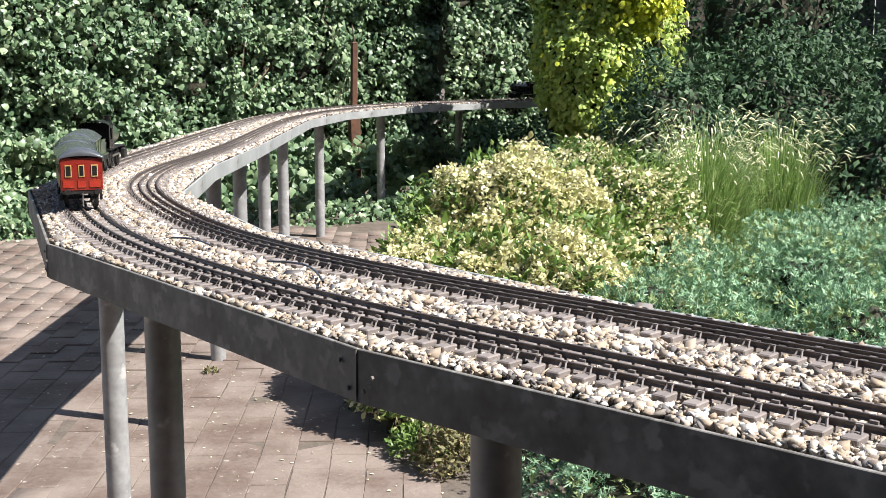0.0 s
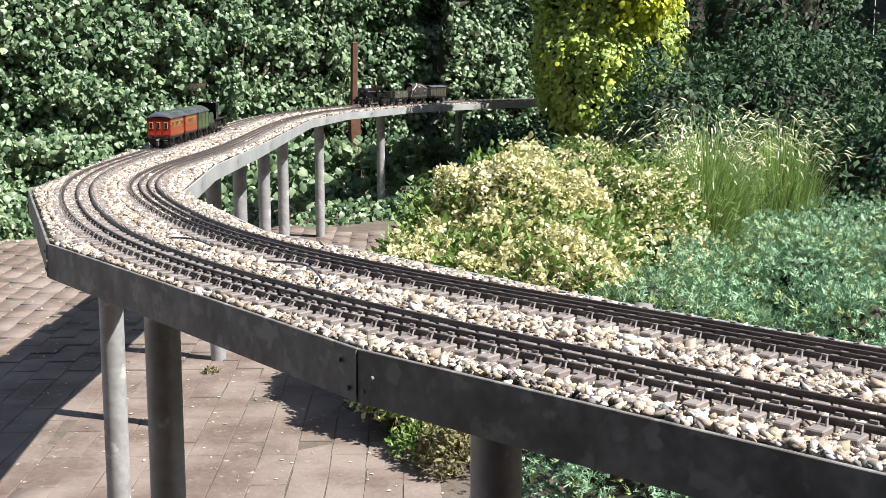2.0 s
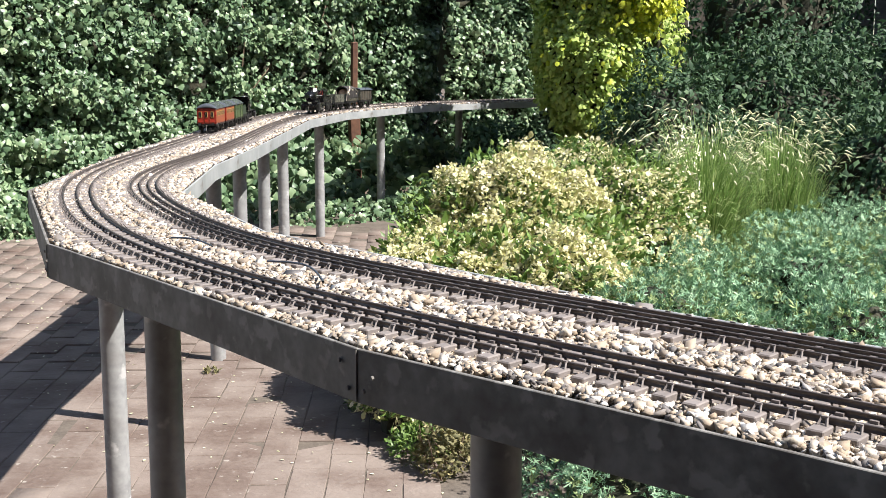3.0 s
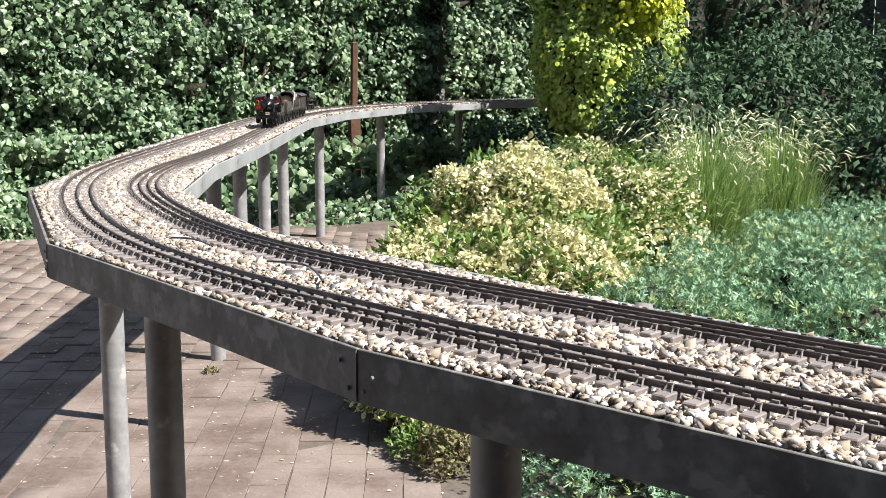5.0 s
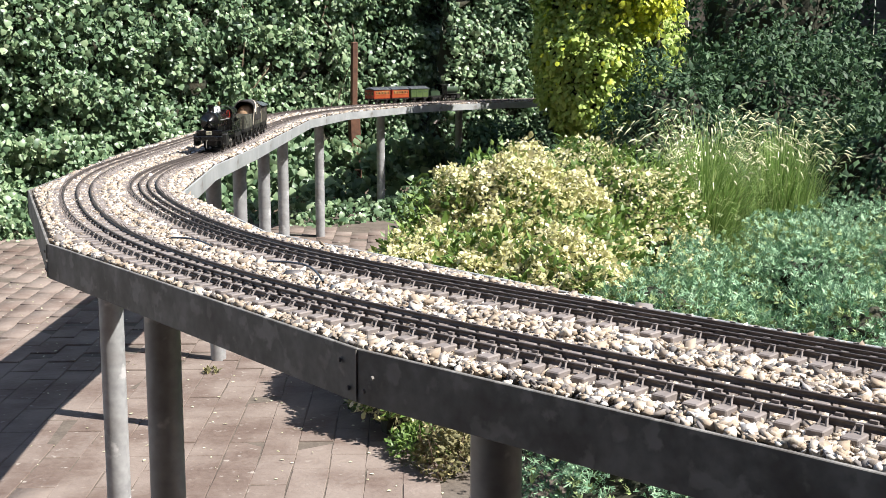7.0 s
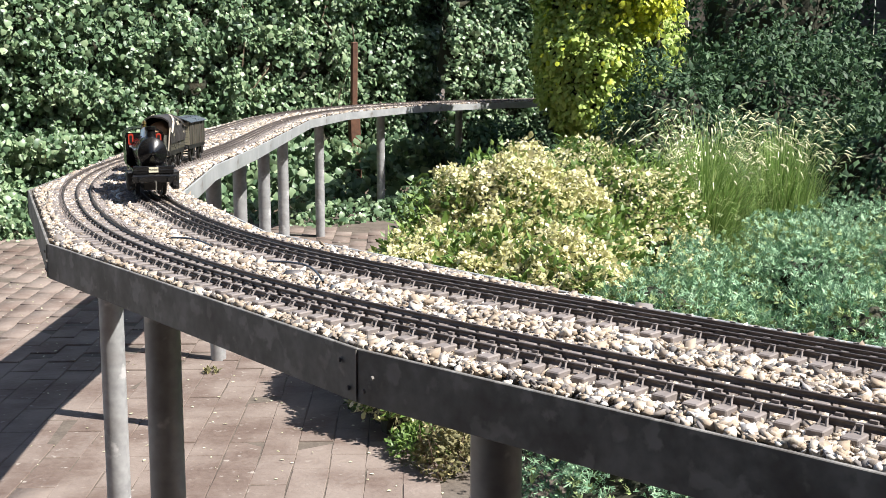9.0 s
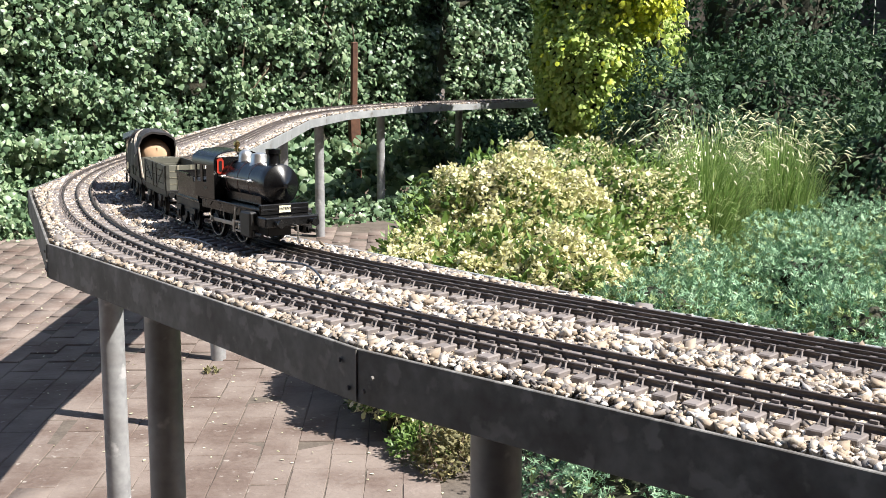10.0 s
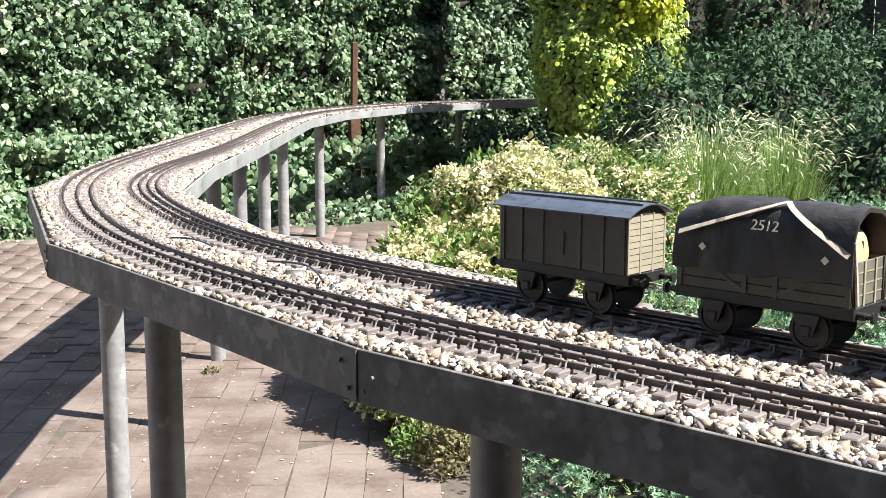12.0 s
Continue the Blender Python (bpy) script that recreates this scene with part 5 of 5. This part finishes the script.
def make_open_wagon():
    w = tagged(new("open_wagon"), "grey-green planked open goods wagon, empty", "wagon", "goods wagons")
    L, W = 0.158, 0.060
    wagon_base(w, L, W)
    open_body(w, L, W, 0.040, 0.078, M_GREY)
    bm = bmesh.new()
    box(bm, -L / 2 + 0.003, L / 2 - 0.003, -W / 2 + 0.0023, -W / 2 + 0.0032, 0.042, 0.0775)
    box(bm, -L / 2 + 0.003, L / 2 - 0.003, W / 2 - 0.0032, W / 2 - 0.0023, 0.042, 0.0775)
    part("lining", bm, M_MATTE, w)
    return w


def make_tarp_wagon():
    w = tagged(new("tarpaulin_wagon"), "grey goods wagon with a strapped black tarpaulin over a barrel", "wagon", "goods wagons")
    L, W = 0.158, 0.060
    wagon_base(w, L, W)
    open_body(w, L, W, 0.040, 0.076, M_OLIVE_SHADED)
    # the sheet: a vault along the wagon, open at its front end
    nx, na = 26, 25
    bm = bmesh.new()
    grids = []
    for skin in (0.0, -0.0016):
        g = []
        for i in range(nx):
            f = i / (nx - 1)
            x = -L / 2 - 0.003 + f * (L + 0.004)
            row = []
            tuck = 1 - 0.22 * max(0.0, 0.16 - f) / 0.16 - 0.10 * max(0.0, 0.5 - f)
            for j in range(na):
                a = -1 + 2 * j / (na - 1)
                th = a * 1.5708
                zz = 0.076 + 0.041 * max(0.0, math.cos(th)) ** 0.62 * tuck
                yy = (W / 2 + 0.0022) * math.copysign(min(1.0, abs(math.sin(th)) ** 0.75 * 1.0), a)
                if abs(a) > 0.86:
                    zz = 0.076 - (abs(a) - 0.86) / 0.14 * 0.019
                    yy = math.copysign(W / 2 + 0.0028, a)
                wob = 0.0011 * noise.noise(Vector((x * 130, yy * 130, zz * 130))) + 0.0034 * noise.noise(Vector((x * 60, yy * 60, zz * 60)))
                s = 1 + skin / 0.03
                row.append(bm.verts.new((x, yy * s + wob, 0.05 + (zz - 0.05) * s + wob)))
            g.append(row)
        grids.append(g)
        for i in range(nx - 1):
            for j in range(na - 1):
                q = (g[i][j], g[i + 1][j], g[i + 1][j + 1], g[i][j + 1])
                bm.faces.new(q if skin == 0 else q[::-1])
    for i in (0, nx - 1):
        for j in range(na - 1):
            bm.faces.new((grids[0][i][j], grids[0][i][j + 1], grids[1][i][j + 1], grids[1][i][j]))
    for j in (0, na - 1):
        for i in range(nx - 1):
            bm.faces.new((grids[0][i][j], grids[1][i][j], grids[1][i + 1][j], grids[0][i + 1][j]))
    # the closed rear end
    ring = grids[0][0]
    mid = bm.verts.new((-L / 2 - 0.004, 0, 0.070))
    for j in range(na - 1):
        bm.faces.new((ring[j], mid, ring[j + 1]))
    bmesh.ops.recalc_face_normals(bm, faces=bm.faces)
    tarp = part("tarpaulin", bm, M_TARP, w, "creased black tarpaulin", smooth=True)

    def on_side(x, z, sg):
        """A point of the sheet's flank at a height."""
        if z > 0.092:
            yy = (W / 2 + 0.0022) * math.sqrt(max(0.0, 1 - ((z - 0.076) / 0.041) ** (2 / 0.62))) ** 0.75
        else:
            yy = W / 2 + 0.0030 * min(1.0, 0.35 + (0.092 - z) / 0.012)
        return Vector((x, sg * yy * 1.035, 0.05 + (z - 0.05) * 1.035 + 0.0002))

    def strap(a, b, sg):
        """A flat band from a to b, (x, z) on the flank."""
        bm = bmesh.new()
        prev, K = None, 20
        pts = [on_side(a[0] + (b[0] - a[0]) * i / K, a[1] + (b[1] - a[1]) * i / K, sg) for i in range(K + 1)]
        for i, c in enumerate(pts):
            d = (pts[min(i + 1, K)] - pts[max(i - 1, 0)]).normalized()
            nrm = Vector((0, c.y, (c.z - 0.06) * 1.2)).normalized()
            sd = d.cross(nrm).normalized() * 0.0024
            cur = [bm.verts.new(c - sd), bm.verts.new(c + sd), bm.verts.new(c + sd + nrm * 0.0008), bm.verts.new(c - sd + nrm * 0.0008)]
            if prev:
                for k in range(4):
                    bm.faces.new((prev[k], prev[(k + 1) % 4], cur[(k + 1) % 4], cur[k]))
            prev = cur
        part("strap", bm, M_STRAP, w, "off-white cloth strap")
    for sg in (-1, 1):
        strap((-L / 2 + 0.003, 0.0850), (0.016, 0.1150), sg)
        strap((0.016, 0.1150), (L / 2 - 0.002, 0.0800), sg)
        words("2512", 0.0125, M_PLATE, w, pose(0.004, sg * (W / 2 + 0.0030), 0.0985, 70, 0, 0 if sg < 0 else 180), "white number on the sheet")
        for x in (-0.052, 0.058):
            bm = bmesh.new()
            bmesh.ops.create_circle(bm, cap_ends=True, segments=4, radius=0.0036)
            d = part("diamond_mark", bm, M_PLATE, w)
            d.matrix_basis = pose(x, sg * (W / 2 + 0.0052), 0.0765, 90, 0, 0)
    bm = bmesh.new()
    lathe(bm, [(0.024, -0.06), (0.0255, -0.03), (0.0255, 0.030), (0.0235, 0.056), (0.0205, 0.0605), (0.014, 0.0640), (0.006, 0.0658), (0.001, 0.0660)], 26, Matrix.Translation((0.007, 0, 0.0780)) @ Matrix.Rotation(radians(90), 4, "Y"))
    part("barrel", bm, M_BARREL, w, "pale rounded barrel end", smooth=True)
    bm = bmesh.new()
    box(bm, 0.0690, 0.0728, -0.0005, 0.0005, 0.0790, 0.0900)
    part("barrel_seam", bm, M_RUST, w, "dark seam of the barrel end")
    for y in (-1, 1):
        bm = bmesh.new()
        tube(bm, 0.0017, 0.0017, (L / 2 + 0.001, y * 0.031, 0.092), (L / 2 + 0.003, y * 0.026, 0.042), 6)
        part("strap_end", bm, M_STRAP, w)
    return w


def roof_arc(bm, L, W, z, rise, over, thick=0.0014):
    n = 14
    rows = []
    for x in (-L / 2 - over, L / 2 + over):
        for dz in (0, -thick):
            rows.append([bm.verts.new((x, (W / 2 + over) * (2 * i / n - 1), z + rise * (1 - (2 * i / n - 1) ** 2) + dz)) for i in range(n + 1)])
    a, b, c, d = rows
    for i in range(n):
        bm.faces.new((a[i], a[i + 1], c[i + 1], c[i]))
        bm.faces.new((b[i], d[i], d[i + 1], b[i + 1]))
        bm.faces.new((a[i], b[i], b[i + 1], a[i + 1]))
        bm.faces.new((c[i], c[i + 1], d[i + 1], d[i]))
    bm.faces.new((a[0], c[0], d[0], b[0]))
    bm.faces.new((a[n], b[n], d[n], c[n]))
    bmesh.ops.recalc_face_normals(bm, faces=bm.faces)


def domed_roof(bm, L, W, z, rise, over):
    """A round roof that curves down at both ends, with a rolled edge."""
    n, m, half = 16, 24, L / 2 + over
    grid = []
    for k in range(m + 1):
        # stations close up towards the ends
        x = half * math.sin(math.pi * (k / m - 0.5))
        end = max(0.0, (abs(x) - (half - 0.022)) / 0.022)
        top = rise * (0.30 + 0.70 * math.sqrt(max(0.0, 1 - end ** 2.4)))
        grid.append([bm.verts.new((x, (W / 2 + over) * (2 * i / n - 1), z + top * (1 - abs(2 * i / n - 1) ** 2.4))) for i in range(n + 1)])
    faces = [bm.faces.new((grid[k][i], grid[k + 1][i], grid[k + 1][i + 1], grid[k][i + 1])) for k in range(m) for i in range(n)]
    low = bmesh.ops.extrude_face_region(bm, geom=faces)
    for g in low["geom"]:
        if isinstance(g, bmesh.types.BMVert):
            g.co.z -= 0.0016
    bmesh.ops.recalc_face_normals(bm, faces=bm.faces)


def make_van():
    w = tagged(new("covered_van"), "grey planked covered goods van with a blue-grey roof", "wagon", "goods wagons")
    L, W = 0.150, 0.060
    wagon_base(w, L, W)
    h, z0, z1 = L / 2, 0.040, 0.093
    bm = bmesh.new()
    box(bm, -h, h, -W / 2, W / 2, z0, z1, 0.0005)
    n = 10
    for x in (-h, h):
        top = [bm.verts.new((x, W / 2 * (2 * i / n - 1), z1 + 0.0085 * (1 - (2 * i / n - 1) ** 2))) for i in range(n + 1)]
        bm.faces.new(top)
    part("body", bm, M_VAN, w)
    strips = []
    for y in (-1, 1):
        for x in (-h + 0.004, -0.048, -0.022, 0.022, 0.048, h - 0.004):
            strips.append((x - 0.0018, x + 0.0018, y * (W / 2 + 0.0006) - 0.0006, y * (W / 2 + 0.0006) + 0.0006, z0, z1))
        strips.append((-0.004, 0.004, y * (W / 2 + 0.0006) - 0.0006, y * (W / 2 + 0.0006) + 0.0006, z0 + 0.012, z0 + 0.034))
    panel_strips(w, "batten", M_GREYD, strips)
    strips = []
    for x in (-1, 1):
        for y in (-W / 2 + 0.0016, -0.010, 0.010, W / 2 - 0.0016):
            strips.append((x * (h + 0.0006) - 0.0006, x * (h + 0.0006) + 0.0006, y - 0.0013, y + 0.0013, z0, z1 + 0.001))
    panel_strips(w, "end_post", M_CREAML, strips)
    strips = []
    for x in (-1, 1):
        for k in range(9):
            z = z0 + 0.001 + k * 0.0058
            for ya, yb in ((-0.0275, -0.0115), (-0.0085, 0.0085), (0.0115, 0.0275)):
                strips.append((x * (h + 0.0004) - 0.0004, x * (h + 0.0004) + 0.0004, ya, yb, z, z + 0.0050))
    # end planks are paler than the sides to carry the sunlight on them
    M = mat("sunlit_buff_end_plank", (0.27, 0.25, 0.18), (0.36, 0.33, 0.25), 0.5, scale=80, bump=0.05)
    panel_strips(w, "end_plank", M, strips)
    bm = bmesh.new()
    roof_arc(bm, L, W, z1 + 0.0005, 0.010, 0.0055)
    for y in (-0.012, 0.012):
        box(bm, -h - 0.004, h + 0.004, y - 0.0012, y + 0.0012, z1 + 0.008, z1 + 0.0112)
    part("roof", bm, M_ROOF, w, "blue-grey curved roof with rain strips")
    return w


def make_coach(name, label, body_m, category, windows=True):
    w = tagged(new(name), label, category, "vehicles of the passenger train")
    L, W = 0.183, 0.064
    h, z0, z1 = L / 2, 0.030, 0.0815
    underframe(w, h - 0.003, W - 0.008, 0.024, 0.030, (-0.052, 0.052), 0.0145, M_MATTE)
    for x in (-0.052, 0.052):
        wheelset(w, x, 0.0145, M_MATTE, 0, "outer", None, False)
    for sg in (-1, 1):
        buffers(w, sg * (h - 0.002), sg, 0.0285)
        hook(w, sg * (h - 0.003), sg, 0.024, sg < 0)
    bm = bmesh.new()
    box(bm, -h, h, -W / 2, W / 2, z0, z1, 0.0008)
    part("body", bm, body_m, w)
    bm = bmesh.new()
    domed_roof(bm, L, W, z1, 0.0165, 0.0035)
    part("roof", bm, M_CROOF, w, "dark blue-grey glossy roof with domed ends", smooth=True)
    if windows:
        fr, dk, pn = [], [], []
        ln = []
        for x in (-1, 1):
            for y in (-0.0200, 0.0, 0.0200):
                hw = 0.0050 if y else 0.0044
                fr.append((x * (h + 0.0006) - 0.0006, x * (h + 0.0006) + 0.0006, y - hw, y + hw, 0.0515, 0.0705))
                dk.append((x * (h + 0.0010) - 0.0006, x * (h + 0.0010) + 0.0006, y - hw + 0.0014, y + hw - 0.0014, 0.0532, 0.0690))
                pw = 0.0085 if y else 0.0062
                pn.append((x * (h + 0.0004) - 0.0004, x * (h + 0.0004) + 0.0004, y - pw, y + pw, 0.0345, 0.0465))
                for za, zb in ((0.0345, 0.0351), (0.0459, 0.0465)):
                    ln.append((x * (h + 0.0007) - 0.0004, x * (h + 0.0007) + 0.0004, y - pw, y + pw, za, zb))
                for q in (-pw, pw - 0.0006):
                    ln.append((x * (h + 0.0007) - 0.0004, x * (h + 0.0007) + 0.0004, y + q, y + q + 0.0006, 0.0351, 0.0459))
        panel_strips(w, "lining", M_ORANGE, ln)
        for y in (-1, 1):
            for k in range(9):
                x = -h + 0.022 + k * (L - 0.044) / 8
                fr.append((x - 0.0052, x + 0.0052, y * (W / 2 + 0.0006) - 0.0006, y * (W / 2 + 0.0006) + 0.0006, 0.0555, 0.0715))
                dk.append((x - 0.0036, x + 0.0036, y * (W / 2 + 0.0010) - 0.0006, y * (W / 2 + 0.0010) + 0.0006, 0.0565, 0.0700))
            pn.append((-h + 0.006, h - 0.006, y * (W / 2 + 0.0003) - 0.0003, y * (W / 2 + 0.0003) + 0.0003, 0.0500, 0.0775))
            pn.append((-h + 0.006, h - 0.006, y * (W / 2 + 0.0003) - 0.0003, y * (W / 2 + 0.0003) + 0.0003, 0.0330, 0.0485))
        panel_strips(w, "window_frame", M_YELLOW, fr)
        panel_strips(w, "window_opening", M_DARKWIN, dk)
        panel_strips(w, "lined_panel", M_ORANGE, [q for q in pn if q[1] - q[0] > 0.01])
        panel_strips(w, "end_panel", M_RED_PANEL, [q for q in pn if q[1] - q[0] < 0.01])
    else:
        st = []
        for y in (-1, 1):
            for x in (-0.087, -0.032, 0.032, 0.087):
                st.append((x - 0.002, x + 0.002, y * (W / 2 + 0.0006) - 0.0006, y * (W / 2 + 0.0006) + 0.0006, z0, z1))
            for x in (-0.060, 0.0, 0.060):
                st.append((x - 0.014, x + 0.014, y * (W / 2 + 0.0004) - 0.0004, y * (W / 2 + 0.0004) + 0.0004, 0.060, 0.066))
        panel_strips(w, "batten", M_LGREEN, st)
    return w


def make_green_loco():
    loco = tagged(new("toy_locomotive"), "dark green tinplate steam locomotive with a tall black cab", "locomotive")
    bm = bmesh.new()
    box(bm, -0.085, 0.09, -0.031, 0.031, 0.042, 0.045, 0.0005)
    box(bm, -0.075, 0.08, -0.015, 0.015, 0.022, 0.042, 0.001)
    part("running_board", bm, M_MATTE, loco)
    bm = bmesh.new()
    tube(bm, 0.022, 0.022, (-0.040, 0, 0.070), (0.080, 0, 0.070), 28)
    part("boiler", bm, M_LGREEN, loco)
    bm = bmesh.new()
    lathe(bm, [(0.011, 0.088), (0.0078, 0.094), (0.0078, 0.106), (0.0095, 0.108), (0.0095, 0.112), (0.007, 0.112)], 18)
    c = part("chimney", bm, M_BLACK, loco)
    c.location = (0.062, 0, 0)
    bm = bmesh.new()
    lathe(bm, [(0.010, 0.088), (0.0085, 0.098), (0.006, 0.103), (0.001, 0.104)], 18)
    c = part("dome", bm, M_CHROME, loco, "bright nickel dome", smooth=True)
    c.location = (0.012, 0, 0)
    for y in (-0.031, 0.031):
        part("cab_side", holed_panel((-0.085, -0.074, -0.056, -0.040), (0.045, 0.066, 0.090, 0.098), y, 0.0008), M_BLACK, loco)
    bm = bmesh.new()
    box(bm, -0.042, -0.040, -0.031, 0.031, 0.045, 0.100)
    part("cab_front", bm, M_BLACK, loco)
    bm = bmesh.new()
    roof_arc(bm, 0.052, 0.064, 0.097, 0.010, 0.002)
    for v in bm.verts:
        v.co.x -= 0.062
    part("cab_roof", bm, M_BLACK, loco)
    for y in (-1, 1):
        bm = bmesh.new()
        box(bm, 0.050, 0.078, y * 0.034 - 0.005, y * 0.034 + 0.005, 0.016, 0.038, 0.002)
        part("cylinder_block", bm, M_MATTE, loco)
        bm = bmesh.new()
        box(bm, -0.039, 0.039, -0.001, 0.001, -0.002, 0.002)
        rod = part("coupling_rod", bm, M_ROD, loco)
        rod.matrix_basis = pose(0, y * 0.0285, 0.0195)
        SPINNERS.append((rod, (0, y * 0.0285, 0.0195), 0.0195, "outer", 0.008))
    bm = bmesh.new()
    box(bm, 0.088, 0.093, -0.035, 0.035, 0.026, 0.042, 0.001)
    part("buffer_beam", bm, M_MATTE, loco)
    buffers(loco, 0.093, 1, 0.032)
    for x in (0.036, -0.036):
        wheelset(loco, x, 0.0195, M_MATTE, 10, "outer", None)
    return loco


def enlarge(thing, k):
    """Sets the length and height of a finished model, keeping its width and gauge."""
    done = set()
    for ob in thing.children_recursive:
        m = ob.matrix_basis.copy()
        m.translation = (m.translation.x * k, m.translation.y, m.translation.z * k)
        ob.matrix_basis = m
        if ob.type == "MESH" and ob.data.name not in done:
            done.add(ob.data.name)
            ob.data.transform(Matrix.Diagonal((k, 1.0, k, 1.0)))
    inside = set(thing.children_recursive)
    for i, (ob, (x, y, z), r, line, crank) in enumerate(SPINNERS):
        if ob in inside:
            SPINNERS[i] = (ob, (x * k, y, z * k), r * k, line, crank * k if crank else crank)
    return thing


def lengthen(thing, x0, k):
    """Draws out the boiler, frames and front of a model ahead of x0; the wheels stay."""
    turning = {q[0] for q in SPINNERS}
    for ob in thing.children:
        if ob in turning or ob.children and ob.name.startswith("wheel"):
            continue
        at = ob.location.x
        if abs(at) > 0.001 or ob.type != "MESH":
            ob.location.x = at + max(0.0, at - x0) * k
        else:
            for v in ob.data.vertices:
                v.co.x += max(0.0, v.co.x - x0) * k
    return thing


# goods train on the inner line: front first, places measured back from its front plate
MOVERS += [(enlarge(lengthen(make_black_loco(), -0.03, 0.09), 1.065), "inner", 0.0890, 0.038), (enlarge(make_tender("toy_tender", "black tinplate coal tender behind the locomotive", M_BLACK), 1.065), "inner", 0.247, 0.032),
           (make_open_wagon(), "inner", 0.436, 0.043), (make_tarp_wagon(), "inner", 0.646, 0.043), (make_van(), "inner", 0.853, 0.040)]
# passenger train on the outer line: places measured forward from the rear of its last coach
MOVERS += [(make_coach("passenger_coach", "crimson tinplate coach with yellow-framed windows and dark blue-grey roof", M_RED, "coach"), "outer", 0.1175, 0.052),
           (make_coach("passenger_coach", "crimson tinplate coach with yellow-framed windows and dark blue-grey roof", M_RED, "coach"), "outer", 0.3225, 0.052),
           (make_coach("luggage_van", "olive green tinplate luggage van with dark domed roof", M_GREEN, "van", False), "outer", 0.5275, 0.052),
           (make_tender("toy_tender", "dark green tinplate coal tender", M_LGREEN, line="outer"), "outer", 0.702, 0.030), (make_green_loco(), "outer", 0.845, 0.036)]
INNER_T = [0.0, 1.5, 2.5, 3.2, 5.5, 7.0, 8.8, 9.4, 10.0, 10.5, 11.0, 11.5, 12.0]
INNER_S = [7.40, 6.20, 5.35, 4.74, 3.44, 2.475, 1.488, 1.085, 0.728, 0.419, 0.060, -0.265, -0.620]

OUTER_T = [0.0, 1.5, 2.0, 2.5, 3.2, 4.8, 5.4, 6.0, 6.6, 7.2, 8.8, 10.4, 12.0]
OUTER_S = [1.396, 2.46, 2.825, 3.20, 3.69, 4.68, 5.11, 5.59, 6.13, 6.66, 8.10, 9.50, 10.90]


def glide(t, ts, vs):
    """A smooth curve through the values."""
    ts, vs = np.array(ts), np.array(vs)
    m = np.gradient(vs, ts)
    i = int(np.clip(np.searchsorted(ts, t) - 1, 0, len(ts) - 2))
    h = ts[i + 1] - ts[i]
    f = (t - ts[i]) / h
    return float((2 * f ** 3 - 3 * f * f + 1) * vs[i] + (f ** 3 - 2 * f * f + f) * h * m[i] + (3 * f * f - 2 * f ** 3) * vs[i + 1] + (f ** 3 - f * f) * h * m[i + 1])


def run_of(line, t):
    return glide(t, INNER_T, INNER_S) if line == "inner" else glide(t, OUTER_T, OUTER_S)


def place_on(line, s, half):
    """Both axles on the line; the goods train runs towards the line's start."""
    xa, ya, _ = on_line(line, s + half)
    xb, yb, _ = on_line(line, s - half)
    if line == "inner":
        xa, ya, xb, yb = xb, yb, xa, ya
    return pose((xa + xb) / 2, (ya + yb) / 2, ZR, 0, 0, math.degrees(math.atan2(ya - yb, xa - xb)))


def motions():
    for ob, line, back, half in MOVERS:
        walk(ob, [(k * 0.1, place_on(line, run_of(line, k * 0.1) + back, half)) for k in range(121)])
    for ob, (x, y, z), r, line, crank in SPINNERS:
        rows = []
        for k in range(361):
            t = k / 30
            a = abs(run_of(line, t) - run_of(line, 0.0)) / r
            if crank:
                rows.append((t, pose(x + crank * math.sin(a), y, z + crank * math.cos(a))))
            else:
                rows.append((t, pose(x, y, z, 0, math.degrees(a), 0)))
        walk(ob, rows)

make_pavement()
motions()
